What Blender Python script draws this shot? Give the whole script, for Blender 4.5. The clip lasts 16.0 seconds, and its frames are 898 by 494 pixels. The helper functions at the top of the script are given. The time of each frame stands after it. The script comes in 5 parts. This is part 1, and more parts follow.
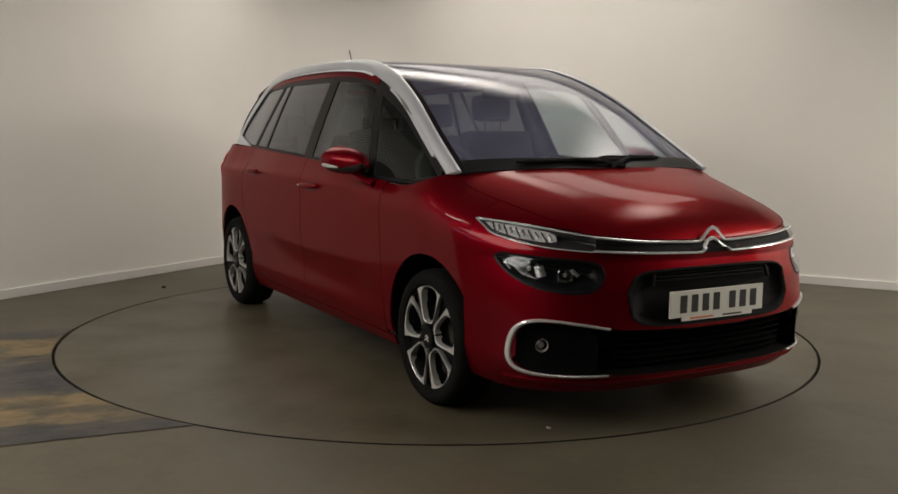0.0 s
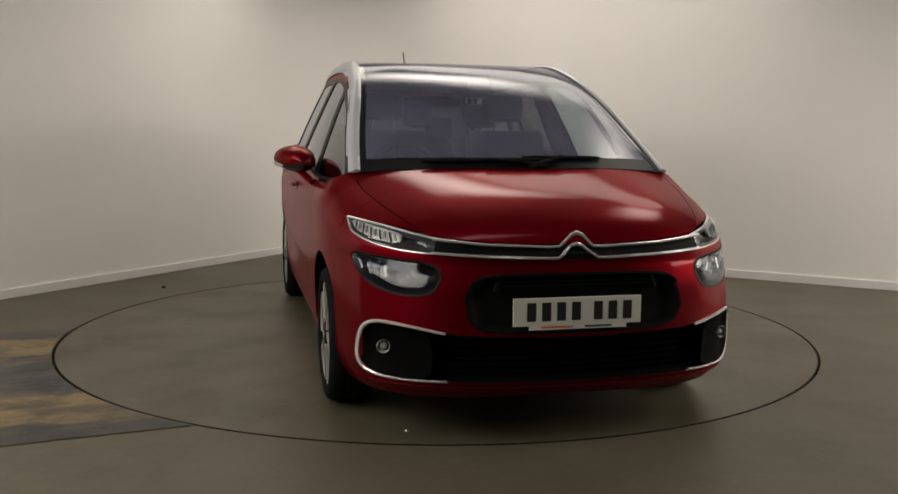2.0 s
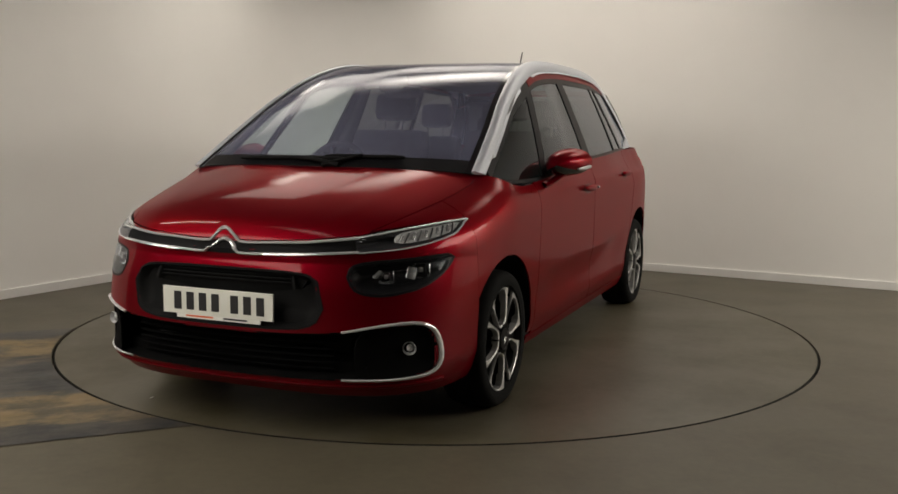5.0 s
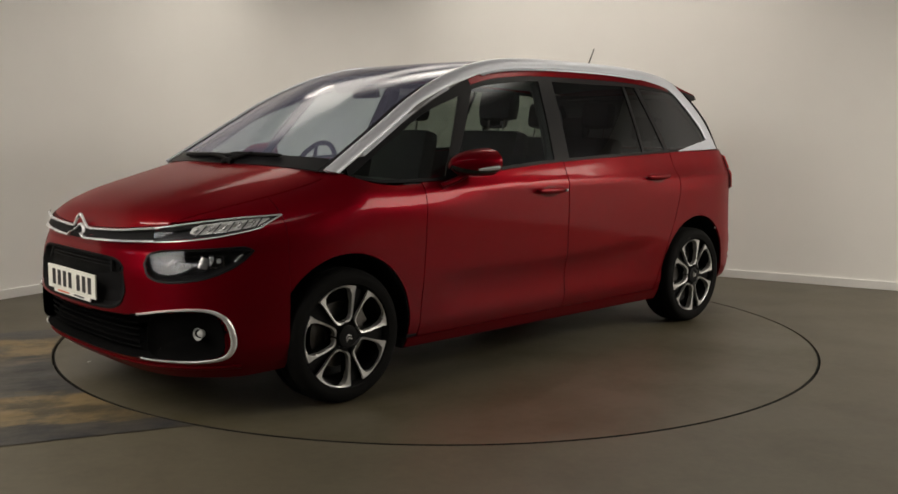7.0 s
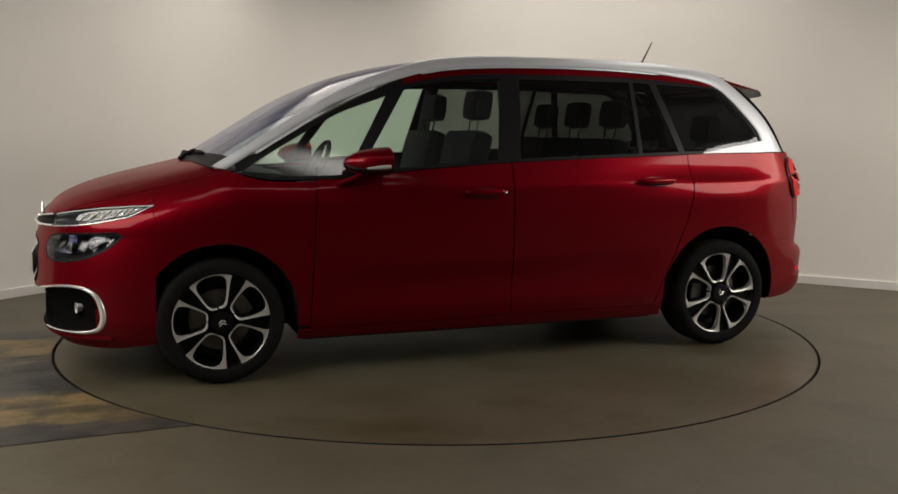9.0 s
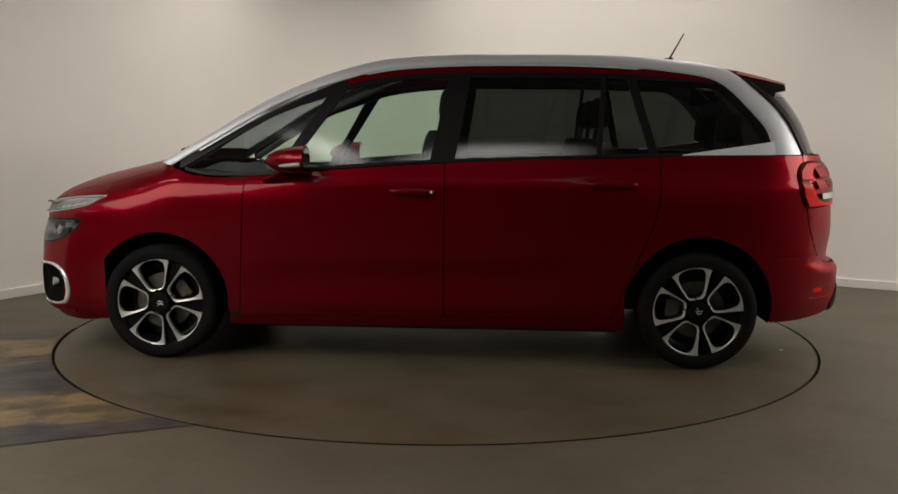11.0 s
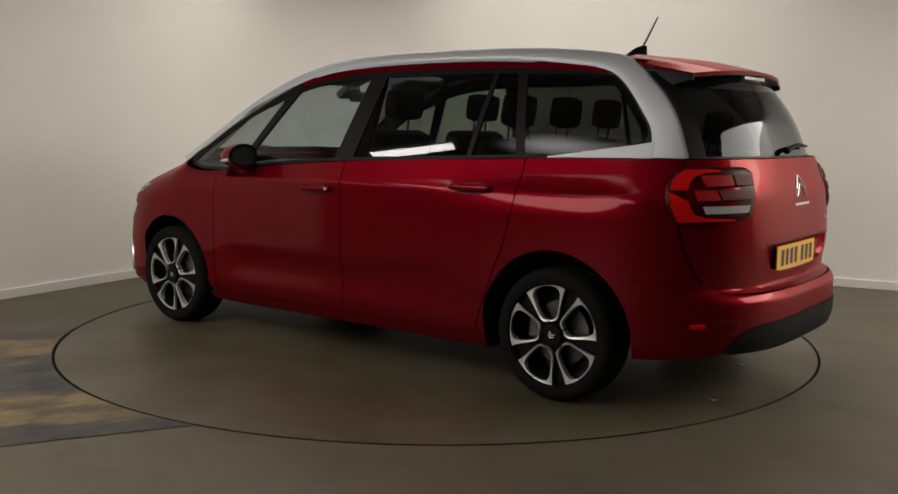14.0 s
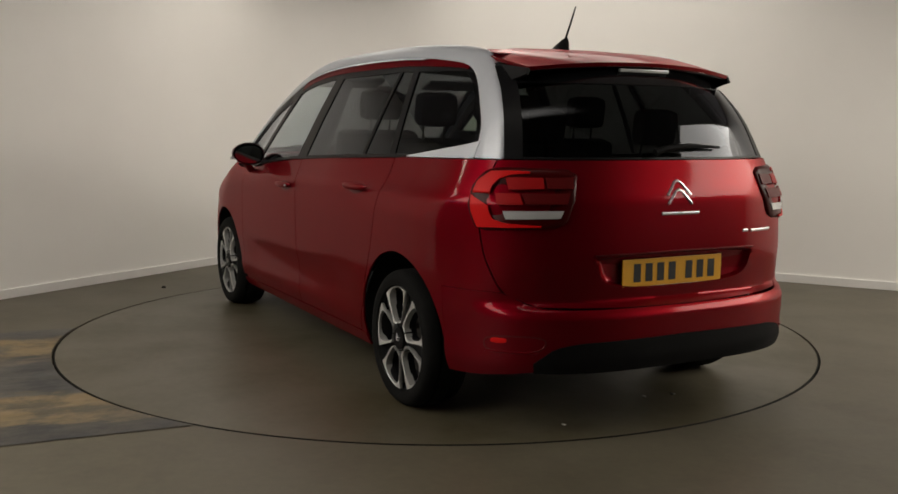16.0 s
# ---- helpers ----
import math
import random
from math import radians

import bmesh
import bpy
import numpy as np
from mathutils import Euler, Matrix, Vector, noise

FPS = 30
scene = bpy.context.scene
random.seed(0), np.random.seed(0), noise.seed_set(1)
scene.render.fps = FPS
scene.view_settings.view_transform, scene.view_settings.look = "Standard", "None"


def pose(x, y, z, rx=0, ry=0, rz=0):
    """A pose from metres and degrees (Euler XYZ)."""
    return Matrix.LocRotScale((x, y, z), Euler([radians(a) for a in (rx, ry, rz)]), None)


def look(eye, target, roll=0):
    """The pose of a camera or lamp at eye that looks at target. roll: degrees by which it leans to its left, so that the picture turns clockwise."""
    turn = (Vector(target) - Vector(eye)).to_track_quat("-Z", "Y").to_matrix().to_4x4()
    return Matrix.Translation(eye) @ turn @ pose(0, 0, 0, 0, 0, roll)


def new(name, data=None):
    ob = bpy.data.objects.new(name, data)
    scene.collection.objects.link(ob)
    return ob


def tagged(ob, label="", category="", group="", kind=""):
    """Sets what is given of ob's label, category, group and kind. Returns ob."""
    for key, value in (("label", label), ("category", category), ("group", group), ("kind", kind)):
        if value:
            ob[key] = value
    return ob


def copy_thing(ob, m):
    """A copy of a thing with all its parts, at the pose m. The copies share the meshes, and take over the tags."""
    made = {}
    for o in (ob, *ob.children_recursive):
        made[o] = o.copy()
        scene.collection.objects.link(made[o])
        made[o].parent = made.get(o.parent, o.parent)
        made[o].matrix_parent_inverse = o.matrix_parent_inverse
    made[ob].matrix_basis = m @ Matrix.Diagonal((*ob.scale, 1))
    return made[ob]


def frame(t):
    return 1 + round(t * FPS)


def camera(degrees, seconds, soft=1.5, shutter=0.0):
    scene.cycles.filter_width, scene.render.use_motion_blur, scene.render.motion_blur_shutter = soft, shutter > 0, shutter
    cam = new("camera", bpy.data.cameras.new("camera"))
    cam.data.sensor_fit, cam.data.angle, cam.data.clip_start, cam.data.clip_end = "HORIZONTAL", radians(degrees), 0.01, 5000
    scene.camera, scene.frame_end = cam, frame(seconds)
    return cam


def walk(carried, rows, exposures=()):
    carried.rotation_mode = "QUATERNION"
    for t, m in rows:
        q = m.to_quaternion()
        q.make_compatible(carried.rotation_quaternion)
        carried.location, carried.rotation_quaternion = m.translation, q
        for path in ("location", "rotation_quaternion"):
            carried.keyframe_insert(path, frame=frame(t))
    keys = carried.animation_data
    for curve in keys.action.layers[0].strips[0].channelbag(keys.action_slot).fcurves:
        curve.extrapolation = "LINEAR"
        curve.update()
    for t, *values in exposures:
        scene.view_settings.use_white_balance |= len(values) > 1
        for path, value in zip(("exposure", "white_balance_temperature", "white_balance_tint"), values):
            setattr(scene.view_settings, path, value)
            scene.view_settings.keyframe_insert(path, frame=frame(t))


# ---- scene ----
# ---- camera: it stands still
EYE = (0.0, -5.838, 1.230)
STILL = look(EYE, (EYE[0] + 0.01089, EYE[1] + 0.99248, EYE[2] - 0.12187), 0.504)
cam = camera(50.78, 16.0, 1.6)
walk(cam, [(0.0, STILL), (16.0, STILL)], [(0.0, 0.12), (16.0, 0.12)])

# ---- light: ceiling lights and added fill panels in a closed room
world = bpy.data.worlds.new("world")
scene.world = world
world.use_nodes = True
world.node_tree.nodes["Background"].inputs[0].default_value = (0.9, 0.93, 1.0, 1)
world.node_tree.nodes["Background"].inputs[1].default_value = 0.02
CEILING = 3.0
WARM, COOL = (1.0, 0.93, 0.82), (0.66, 0.62, 1.0)
# x, y, turn, long, wide, glow in the middle
SOFT_LIGHTS = [(0.1, 1.15, -8, 3.0, 1.1, 7.0), (0.2, -2.75, 0, 2.4, 0.45, 4.0), (-1.35, -2.35, -40, 1.7, 0.45, 4.0), (1.95, 0.1, 75, 2.0, 0.9, 6.0)]
# x, y, turn, long, wide, watts, colour
# the 350, 325 and 9 watt panels are added fill for the walls
LIGHTS = [(-2.9, -1.2, -30, 1.2, 0.12, 8, WARM), (-1.55, 2.45, 59, 0.6, 0.15, 2.0, WARM), (6.6, -2.0, -30, 4.8, 3.2, 350, WARM), (-4.7, -4.8, 60, 6.0, 3.6, 325, WARM),
          (0.95, 2.05, -30, 3.4, 1.2, 18, WARM), (-1.3, 1.7, 59, 1.8, 1.0, 9, WARM), (-7.5, -2.0, 60, 3.0, 1.2, 20, COOL)]


def ceiling_lamp(x, y, turn, long, wide, watts, tint):
    lamp = bpy.data.lights.new("ceiling_or_fill_light", "AREA")
    lamp.shape, lamp.size, lamp.size_y, lamp.energy = "RECTANGLE", long, wide, watts
    lamp.color = tint
    ob = new("lamp", lamp)
    ob.matrix_world = pose(x, y, CEILING - 0.07, 0, 0, turn)


for row in LIGHTS:
    ceiling_lamp(*row)


# ---- materials
def material(name, color, rough=0.5, metal=0.0, **more):
    m = bpy.data.materials.new(name)
    m.use_nodes = True
    b = m.node_tree.nodes["Principled BSDF"]
    b.inputs["Base Color"].default_value = (*color, 1)
    b.inputs["Roughness"].default_value = rough
    b.inputs["Metallic"].default_value = metal
    for key, value in more.items():
        b.inputs[key.replace("_", " ")].default_value = value
    return m


def noise_tex(m, scale, detail=4, rough=0.55, stretch=None):
    n, l = m.node_tree.nodes, m.node_tree.links
    tex = n.new("ShaderNodeTexNoise")
    tex.inputs["Scale"].default_value, tex.inputs["Detail"].default_value, tex.inputs["Roughness"].default_value = scale, detail, rough
    co = n.new("ShaderNodeTexCoord")
    if stretch:
        mp = n.new("ShaderNodeMapping")
        mp.inputs["Scale"].default_value = stretch
        l.new(co.outputs["Object"], mp.inputs[0])
        l.new(mp.outputs[0], tex.inputs["Vector"])
    else:
        l.new(co.outputs["Object"], tex.inputs["Vector"])
    return tex


def ramp(m, source, stops, out=None):
    n, l = m.node_tree.nodes, m.node_tree.links
    r = n.new("ShaderNodeValToRGB")
    while len(r.color_ramp.elements) < len(stops):
        r.color_ramp.elements.new(0.5)
    for e, (at, c) in zip(r.color_ramp.elements, stops):
        e.position = at
        e.color = (*c, 1) if len(c) == 3 else (c[0], c[0], c[0], 1)
    l.new(source, r.inputs[0])
    if out:
        l.new(r.outputs[0], m.node_tree.nodes["Principled BSDF"].inputs[out])
    return r


def bump(m, source, strength, distance=0.002):
    n, l = m.node_tree.nodes, m.node_tree.links
    b = n.new("ShaderNodeBump")
    b.inputs["Strength"].default_value, b.inputs["Distance"].default_value = strength, distance
    l.new(source, b.inputs["Height"])
    l.new(b.outputs[0], n["Principled BSDF"].inputs["Normal"])


def mixed(m, fac, a, b, mode="MIX"):
    """A colour mix of two sockets."""
    n, l = m.node_tree.nodes, m.node_tree.links
    x = n.new("ShaderNodeMix")
    x.data_type, x.blend_type = "RGBA", mode
    for value, at in ((fac, 0), (a, 6), (b, 7)):
        if isinstance(value, (int, float)):
            x.inputs[at].default_value = value
        elif isinstance(value, tuple):
            x.inputs[at].default_value = (*value, 1)
        else:
            l.new(value, x.inputs[at])
    return x.outputs[2]


def mottled(name, a, b, scale, rough, fine=90, depth=0.15, **more):
    """A plain surface with broad stains and a fine grain."""
    m = material(name, a, rough[0], **more)
    broad = noise_tex(m, scale, 6, 0.6)
    ramp(m, broad.outputs[0], [(0.35, a), (0.68, b)], "Base Color")
    ramp(m, broad.outputs[0], [(0.3, (rough[0],)), (0.7, (rough[1],))], "Roughness")
    bump(m, noise_tex(m, fine, 3).outputs[0], depth)
    return m


def pane(name, tint, face=0.06, rough=0.03, sheen=(0.90, 0.93, 1.0), haze=0.0, edge=0.9):
    """Thin tinted glass: it lets light through and mirrors more at a slant."""
    m = bpy.data.materials.new(name)
    m.use_nodes = True
    n, l = m.node_tree.nodes, m.node_tree.links
    n.remove(n["Principled BSDF"])
    clear, shine, mix, slant = (n.new("ShaderNode" + k) for k in ("BsdfTransparent", "BsdfGlossy", "MixShader", "LayerWeight"))
    power, share = n.new("ShaderNodeMath"), n.new("ShaderNodeMath")
    clear.inputs[0].default_value = (*tint, 1)
    shine.inputs["Roughness"].default_value = rough
    shine.inputs["Color"].default_value = (*sheen, 1)
    slant.inputs["Blend"].default_value = 0.5
    power.operation, share.operation = "POWER", "MULTIPLY_ADD"
    power.inputs[1].default_value = 4.5
    share.inputs[1].default_value, share.inputs[2].default_value = edge - face, face
    l.new(slant.outputs["Facing"], power.inputs[0])
    l.new(power.outputs[0], share.inputs[0])
    l.new(share.outputs[0], mix.inputs[0])
    l.new(clear.outputs[0], mix.inputs[1])
    l.new(shine.outputs[0], mix.inputs[2])
    l.new(mix.outputs[0], n["Material Output"].inputs["Surface"])
    if haze:
        # a bluish diffuse veil stands in for the haze of reflected light
        veil, over, spots = n.new("ShaderNodeBsdfDiffuse"), n.new("ShaderNodeMixShader"), noise_tex(m, 3, 6, 0.6)
        veil.inputs["Color"].default_value = (0.42, 0.44, 0.66, 1)
        scale = n.new("ShaderNodeMath")
        scale.operation = "MULTIPLY"
        scale.inputs[1].default_value = haze * 2
        l.new(spots.outputs[0], scale.inputs[0])
        l.new(scale.outputs[0], over.inputs[0])
        l.new(mix.outputs[0], over.inputs[1])
        l.new(veil.outputs[0], over.inputs[2])
        l.new(over.outputs[0], n["Material Output"].inputs["Surface"])
    return m


def glow(name, color, strength):
    m = material(name, (0.8, 0.8, 0.8), 0.4)
    b = m.node_tree.nodes["Principled BSDF"]
    b.inputs["Emission Color"].default_value = (*color, 1)
    b.inputs["Emission Strength"].default_value = strength
    return m


PAINT = material("red_metallic_paint", (0.19, 0.0008, 0.005), 0.40, 0.65, Coat_Weight=0.35, Coat_Roughness=0.08, Coat_IOR=1.45, Specular_IOR_Level=0.06, Specular_Tint=(1.0, 0.05, 0.13, 1.0))
ramp(PAINT, noise_tex(PAINT, 1400, 2).outputs[0], [(0.3, (0.128, 0.0004, 0.0048)), (0.7, (0.168, 0.0006, 0.0070))], "Base Color")
SILVER = material("satin_silver", (0.56, 0.585, 0.64), 0.45, 0.35, Coat_Weight=0.2)
ramp(SILVER, noise_tex(SILVER, 900, 2).outputs[0], [(0.3, (0.53, 0.555, 0.61)), (0.7, (0.59, 0.615, 0.67))], "Base Color")
CHROME = material("chrome", (0.80, 0.805, 0.82), 0.22, 0.65)
EMBLEM = material("dull_chrome_emblem", (0.50, 0.50, 0.51), 0.3, 1.0)
ALLOY = material("diamond_cut_alloy", (0.52, 0.515, 0.505), 0.36, 0.55)
bump(ALLOY, noise_tex(ALLOY, 300, 2).outputs[0], 0.05)
RIM_BLACK = material("black_rim_paint", (0.004, 0.004, 0.0045), 0.4, Specular_IOR_Level=0.12)
GLOSS = material("gloss_black", (0.006, 0.006, 0.007), 0.12, Coat_Weight=0.6)
PLASTIC = mottled("black_plastic", (0.004, 0.004, 0.0045), (0.007, 0.007, 0.007), 6, (0.55, 0.68), 400, 0.3, Specular_IOR_Level=0.08)
DARK = material("unlit_black", (0.006, 0.006, 0.006), 0.8)
RUBBER = mottled("tyre_rubber", (0.005, 0.005, 0.005), (0.009, 0.0088, 0.0085), 9, (0.75, 0.9), 250, 0.25, Specular_IOR_Level=0.07)
STEEL = mottled("brake_steel", (0.16, 0.155, 0.15), (0.09, 0.08, 0.07), 12, (0.35, 0.5), 200, 0.2, metal=0.9)
GLASS = pane("door_glass", (0.72, 0.85, 0.77), 0.07, 0.01)
SCREEN = pane("windscreen_glass", (0.66, 0.68, 0.76), 0.07, 0.10, (0.92, 0.92, 0.95), 0.19, 0.80)
TINTED = pane("privacy_glass", (0.175, 0.19, 0.175), 0.045, 0.015)
REAR_TINT = pane("dark_rear_glass", (0.05, 0.053, 0.058), 0.016, 0.03)
PILLAR = material("satin_black_trim", (0.006, 0.006, 0.007), 0.42, Specular_IOR_Level=0.15)
BRIGHT = material("bright_lamp_facet", (0.34, 0.345, 0.35), 0.25, 0.7)
LENS = pane("lamp_cover", (0.96, 0.965, 0.97), 0.035)
MIRROR = material("mirror_silver", (0.85, 0.9, 0.88), 0.02, 1.0)
REFLECT = material("lamp_reflector", (0.75, 0.76, 0.78), 0.16, 1.0)
LAMP_GREY = material("lamp_housing", (0.03, 0.03, 0.033), 0.35, 0.3)
GRILLE_BLACK = mottled("matt_black_grille", (0.002, 0.002, 0.0022), (0.0035, 0.0035, 0.0035), 6, (0.7, 0.8), 400, 0.3, Specular_IOR_Level=0.03)
WHITE_LENS = material("milky_lens", (0.42, 0.425, 0.43), 0.2, Coat_Weight=0.6)
RED_LENS = glow("red_lamp_lens", (1.0, 0.02, 0.015), 0.0)
RED_LENS.node_tree.nodes["Principled BSDF"].inputs["Base Color"].default_value = (0.58, 0.005, 0.005, 1)
RED_LENS.node_tree.nodes["Principled BSDF"].inputs["Specular IOR Level"].default_value = 0.12
DEEP_LENS = material("dark_red_lens", (0.045, 0.0008, 0.0013), 0.3, Specular_IOR_Level=0.12)
MID_LENS = material("red_lamp_inner", (0.30, 0.003, 0.004), 0.5, Specular_IOR_Level=0.15)
DIM_LENS = material("dim_red_lamp", (0.09, 0.0015, 0.002), 0.5, Specular_IOR_Level=0.15)
PLATE_W = mottled("plate_white", (0.72, 0.72, 0.66), (0.66, 0.66, 0.60), 7, (0.35, 0.45), 200, 0.02)
PLATE_Y = mottled("plate_yellow", (0.80, 0.40, 0.02), (0.74, 0.37, 0.02), 7, (0.35, 0.45), 200, 0.02)
INK = material("plate_ink", (0.012, 0.012, 0.014), 0.5)
STRIP = material("plate_footer", (0.75, 0.74, 0.70), 0.45)
ORANGE = material("orange_print", (0.65, 0.14, 0.05), 0.5)
FABRIC = mottled("dark_seat_cloth", (0.008, 0.008, 0.009), (0.013, 0.013, 0.015), 8, (0.8, 0.92), 500, 0.5)
DASH = mottled("dashboard_plastic", (0.020, 0.020, 0.022), (0.030, 0.030, 0.033), 10, (0.55, 0.7), 300, 0.4)
LINER = mottled("headliner_cloth", (0.16, 0.16, 0.16), (0.20, 0.20, 0.20), 5, (0.85, 0.95), 300, 0.3)
def curve(pairs):
    """A smooth, monotone curve through (x, value) pairs in rising x."""
    xs = [p[0] for p in pairs]
    ys = [p[1] for p in pairs]
    n = len(xs)
    d = [(ys[i + 1] - ys[i]) / (xs[i + 1] - xs[i]) for i in range(n - 1)]
    m = [d[0]] + [0.0 if d[i - 1] * d[i] <= 0 else 2 * d[i - 1] * d[i] / (d[i - 1] + d[i]) for i in range(1, n - 1)] + [d[-1]]

    def f(x):
        if x <= xs[0]:
            return ys[0]
        if x >= xs[-1]:
            return ys[-1]
        i = 0
        while x > xs[i + 1]:
            i += 1
        h = xs[i + 1] - xs[i]
        t = (x - xs[i]) / h
        return ((1 + 2 * t) * (1 - t) ** 2 * ys[i] + t * (1 - t) ** 2 * h * m[i]
                + t * t * (3 - 2 * t) * ys[i + 1] + t * t * (t - 1) * h * m[i + 1])
    return f


def spline(pairs):
    """A curve with even bends through (x, value) pairs in rising x."""
    xs = np.array([p[0] for p in pairs], float)
    ys = np.array([p[1] for p in pairs], float)
    n = len(xs)
    h = np.diff(xs)
    a, r = np.eye(n), np.zeros(n)
    for i in range(1, n - 1):
        a[i, i - 1], a[i, i], a[i, i + 1] = h[i - 1], 2 * (h[i - 1] + h[i]), h[i]
        r[i] = 6 * ((ys[i + 1] - ys[i]) / h[i] - (ys[i] - ys[i - 1]) / h[i - 1])
    k = np.linalg.solve(a, r).tolist()
    xs, ys, h = xs.tolist(), ys.tolist(), h.tolist()

    def f(x):
        if x <= xs[0]:
            return ys[0]
        if x >= xs[-1]:
            return ys[-1]
        i = 0
        while x > xs[i + 1]:
            i += 1
        u, v = xs[i + 1] - x, x - xs[i]
        return (k[i] * u ** 3 + k[i + 1] * v ** 3) / (6 * h[i]) + (ys[i] / h[i] - k[i] * h[i] / 6) * u + (ys[i + 1] / h[i] - k[i + 1] * h[i] / 6) * v
    return f


# ---- the shape of the car: x ahead, y to its left, z up, wheels at x = +-1.42
NOSE = curve([(0.18, 2.17), (0.24, 2.235), (0.32, 2.275), (0.45, 2.285), (0.60, 2.285), (0.70, 2.268), (0.76, 2.248)])
NOSE_N = curve([(0.25, 3.7), (0.5, 3.3), (0.73, 2.9), (0.8, 2.75)])
TAIL = curve([(0.16, -2.18), (0.24, -2.25), (0.36, -2.288), (0.50, -2.288), (0.535, -2.268), (0.565, -2.220), (0.72, -2.237), (0.94, -2.222), (1.12, -2.163)])
TAIL_SIDE = curve([(0.16, -2.18), (0.24, -2.25), (0.36, -2.284), (0.48, -2.278), (0.60, -2.257), (0.72, -2.237), (0.94, -2.222), (1.12, -2.163)])
HALF = curve([(0.18, 0.845), (0.26, 0.882), (0.33, 0.899), (0.40, 0.902), (0.50, 0.911), (0.60, 0.915), (0.80, 0.918), (0.945, 0.9175), (0.960, 0.914), (0.975, 0.906), (1.03, 0.885), (1.12, 0.85)])
BONNET = spline([(1.20, 1.125), (1.42, 1.084), (1.60, 1.046), (1.81, 0.998), (2.00, 0.945), (2.13, 0.890), (2.20, 0.836), (2.248, 0.765)])
BONNET_M = spline([(1.2, 4.5), (1.45, 3.45), (1.7, 2.75), (1.95, 2.5), (2.25, 2.8)])
ZS = 0.72
BELT_Y = spline([(-2.1, 0.64), (-1.95, 0.71), (-1.65, 0.765), (-1.33, 0.808), (-0.5, 0.858), (0.0, 0.863), (0.5, 0.855), (1.0, 0.801), (1.43, 0.735)])
BELT_Z = curve([(-2.0, 1.118), (-1.2, 1.110), (-0.83, 1.098), (0.0, 1.066), (0.53, 1.028), (0.93, 0.990), (1.15, 0.988), (1.26, 1.004), (1.38, 1.035)])


def glass_y(x, z):
    """Half width of the windows and pillars above the belt."""
    k = z - 1.10
    f = min(1.0, max(0.0, (x + 0.2) / 0.8))
    return BELT_Y(x) - k * (0.42 + 0.05 * f) - (k * k * 0.12 if k > 0 else 0)


def side_y(x, z):
    """Half width of the painted body below the belt, nose and tail included."""
    lean = 0.0
    if z > 0.85:
        f = min(1.0, (z - 0.85) / 0.2)
        a = min(1.0, max(0.0, (x - 0.3) / 0.8))
        b = min(1.0, max(0.0, (-x - 0.5) / 0.9)) * min(1.0, max(0.0, (x + 1.98) / 0.5))
        lean = (0.05 * a * a * (3 - 2 * a) + 0.045 * b * b * (3 - 2 * b)) * f * f * (3 - 2 * f)
    if x > 1.2:
        zz = min(z, ZS)
        u = (x - 1.2) / (NOSE(zz) - 1.2)
        n = NOSE_N(zz)
        w = HALF(zz) * max(0.0, 1 - u ** n) ** (1 / n)
        if z > ZS:
            m = BONNET_M(x)
            v = (z - ZS) / max(1e-4, BONNET(x) - ZS)
            w2 = w * max(0.0, 1 - v ** m) ** (1 / m)
            # the doors lean in less than the wing: ease between them
            k = min(1.0, max(0.0, (x - 1.2) / 0.3))
            k = k * k * (3 - 2 * k)
            w = w2 * k + (HALF(z) - lean) * (1 - k)
        return w
    if x < -1.2:
        # the step over the bumper fades out round the corner
        k = min(1.0, max(0.0, (-x - 1.93) / 0.20))
        k = k * k * (3 - 2 * k)
        u = (x + 1.2) / (TAIL(z) * k + TAIL_SIDE(z) * (1 - k) + 1.2)
        return HALF(z) * max(0.0, 1 - u ** 3.5) ** (1 / 3.5) - lean
    # the hollow along the foot of the doors
    f = min(1.0, max(0.0, (0.98 - x) / 0.35)) * min(1.0, max(0.0, (x + 1.02) / 0.4))
    top = 0.545 + 0.05 * min(1.0, max(0.0, (-x - 0.1) / 0.8))
    d = 0.0
    if 0.30 < z < top:
        v = (z - 0.30) / (top - 0.30)
        d = 0.013 * math.sin(math.pi * v ** 1.7)
    return HALF(z) - lean - d * f * f * (3 - 2 * f)


def solve_for(f, lo, hi):
    """Where the falling function f crosses zero."""
    for _ in range(40):
        c = 0.5 * (lo + hi)
        if f(c) > 0:
            lo = c
        else:
            hi = c
    return 0.5 * (lo + hi)


def nose_x(y, z):
    return solve_for(lambda x: side_y(x, z) - abs(y), 1.2, 2.3)


def tail_x(y, z):
    return -solve_for(lambda x: side_y(-x, z) - abs(y), 1.2, 2.29)


def bonnet_z(x, y):
    return solve_for(lambda z: side_y(x, z) - abs(y), 0.3, BONNET(x) + 0.001)
# ---- the room
def part(name, bm, mat, parent=None, label="", smooth=True):
    """One mesh object, under a thing or a part."""
    if smooth:
        # hard corners stay hard
        for e in bm.edges:
            if len(e.link_faces) == 2 and e.calc_face_angle() > 0.8:
                e.smooth = False
    me = bpy.data.meshes.new(name)
    bm.to_mesh(me)
    bm.free()
    if smooth:
        me.polygons.foreach_set("use_smooth", [True] * len(me.polygons))
    me.materials.append(mat)
    ob = new(name, me)
    if parent:
        ob.parent = parent
    if label:
        ob["label"] = label
    return ob


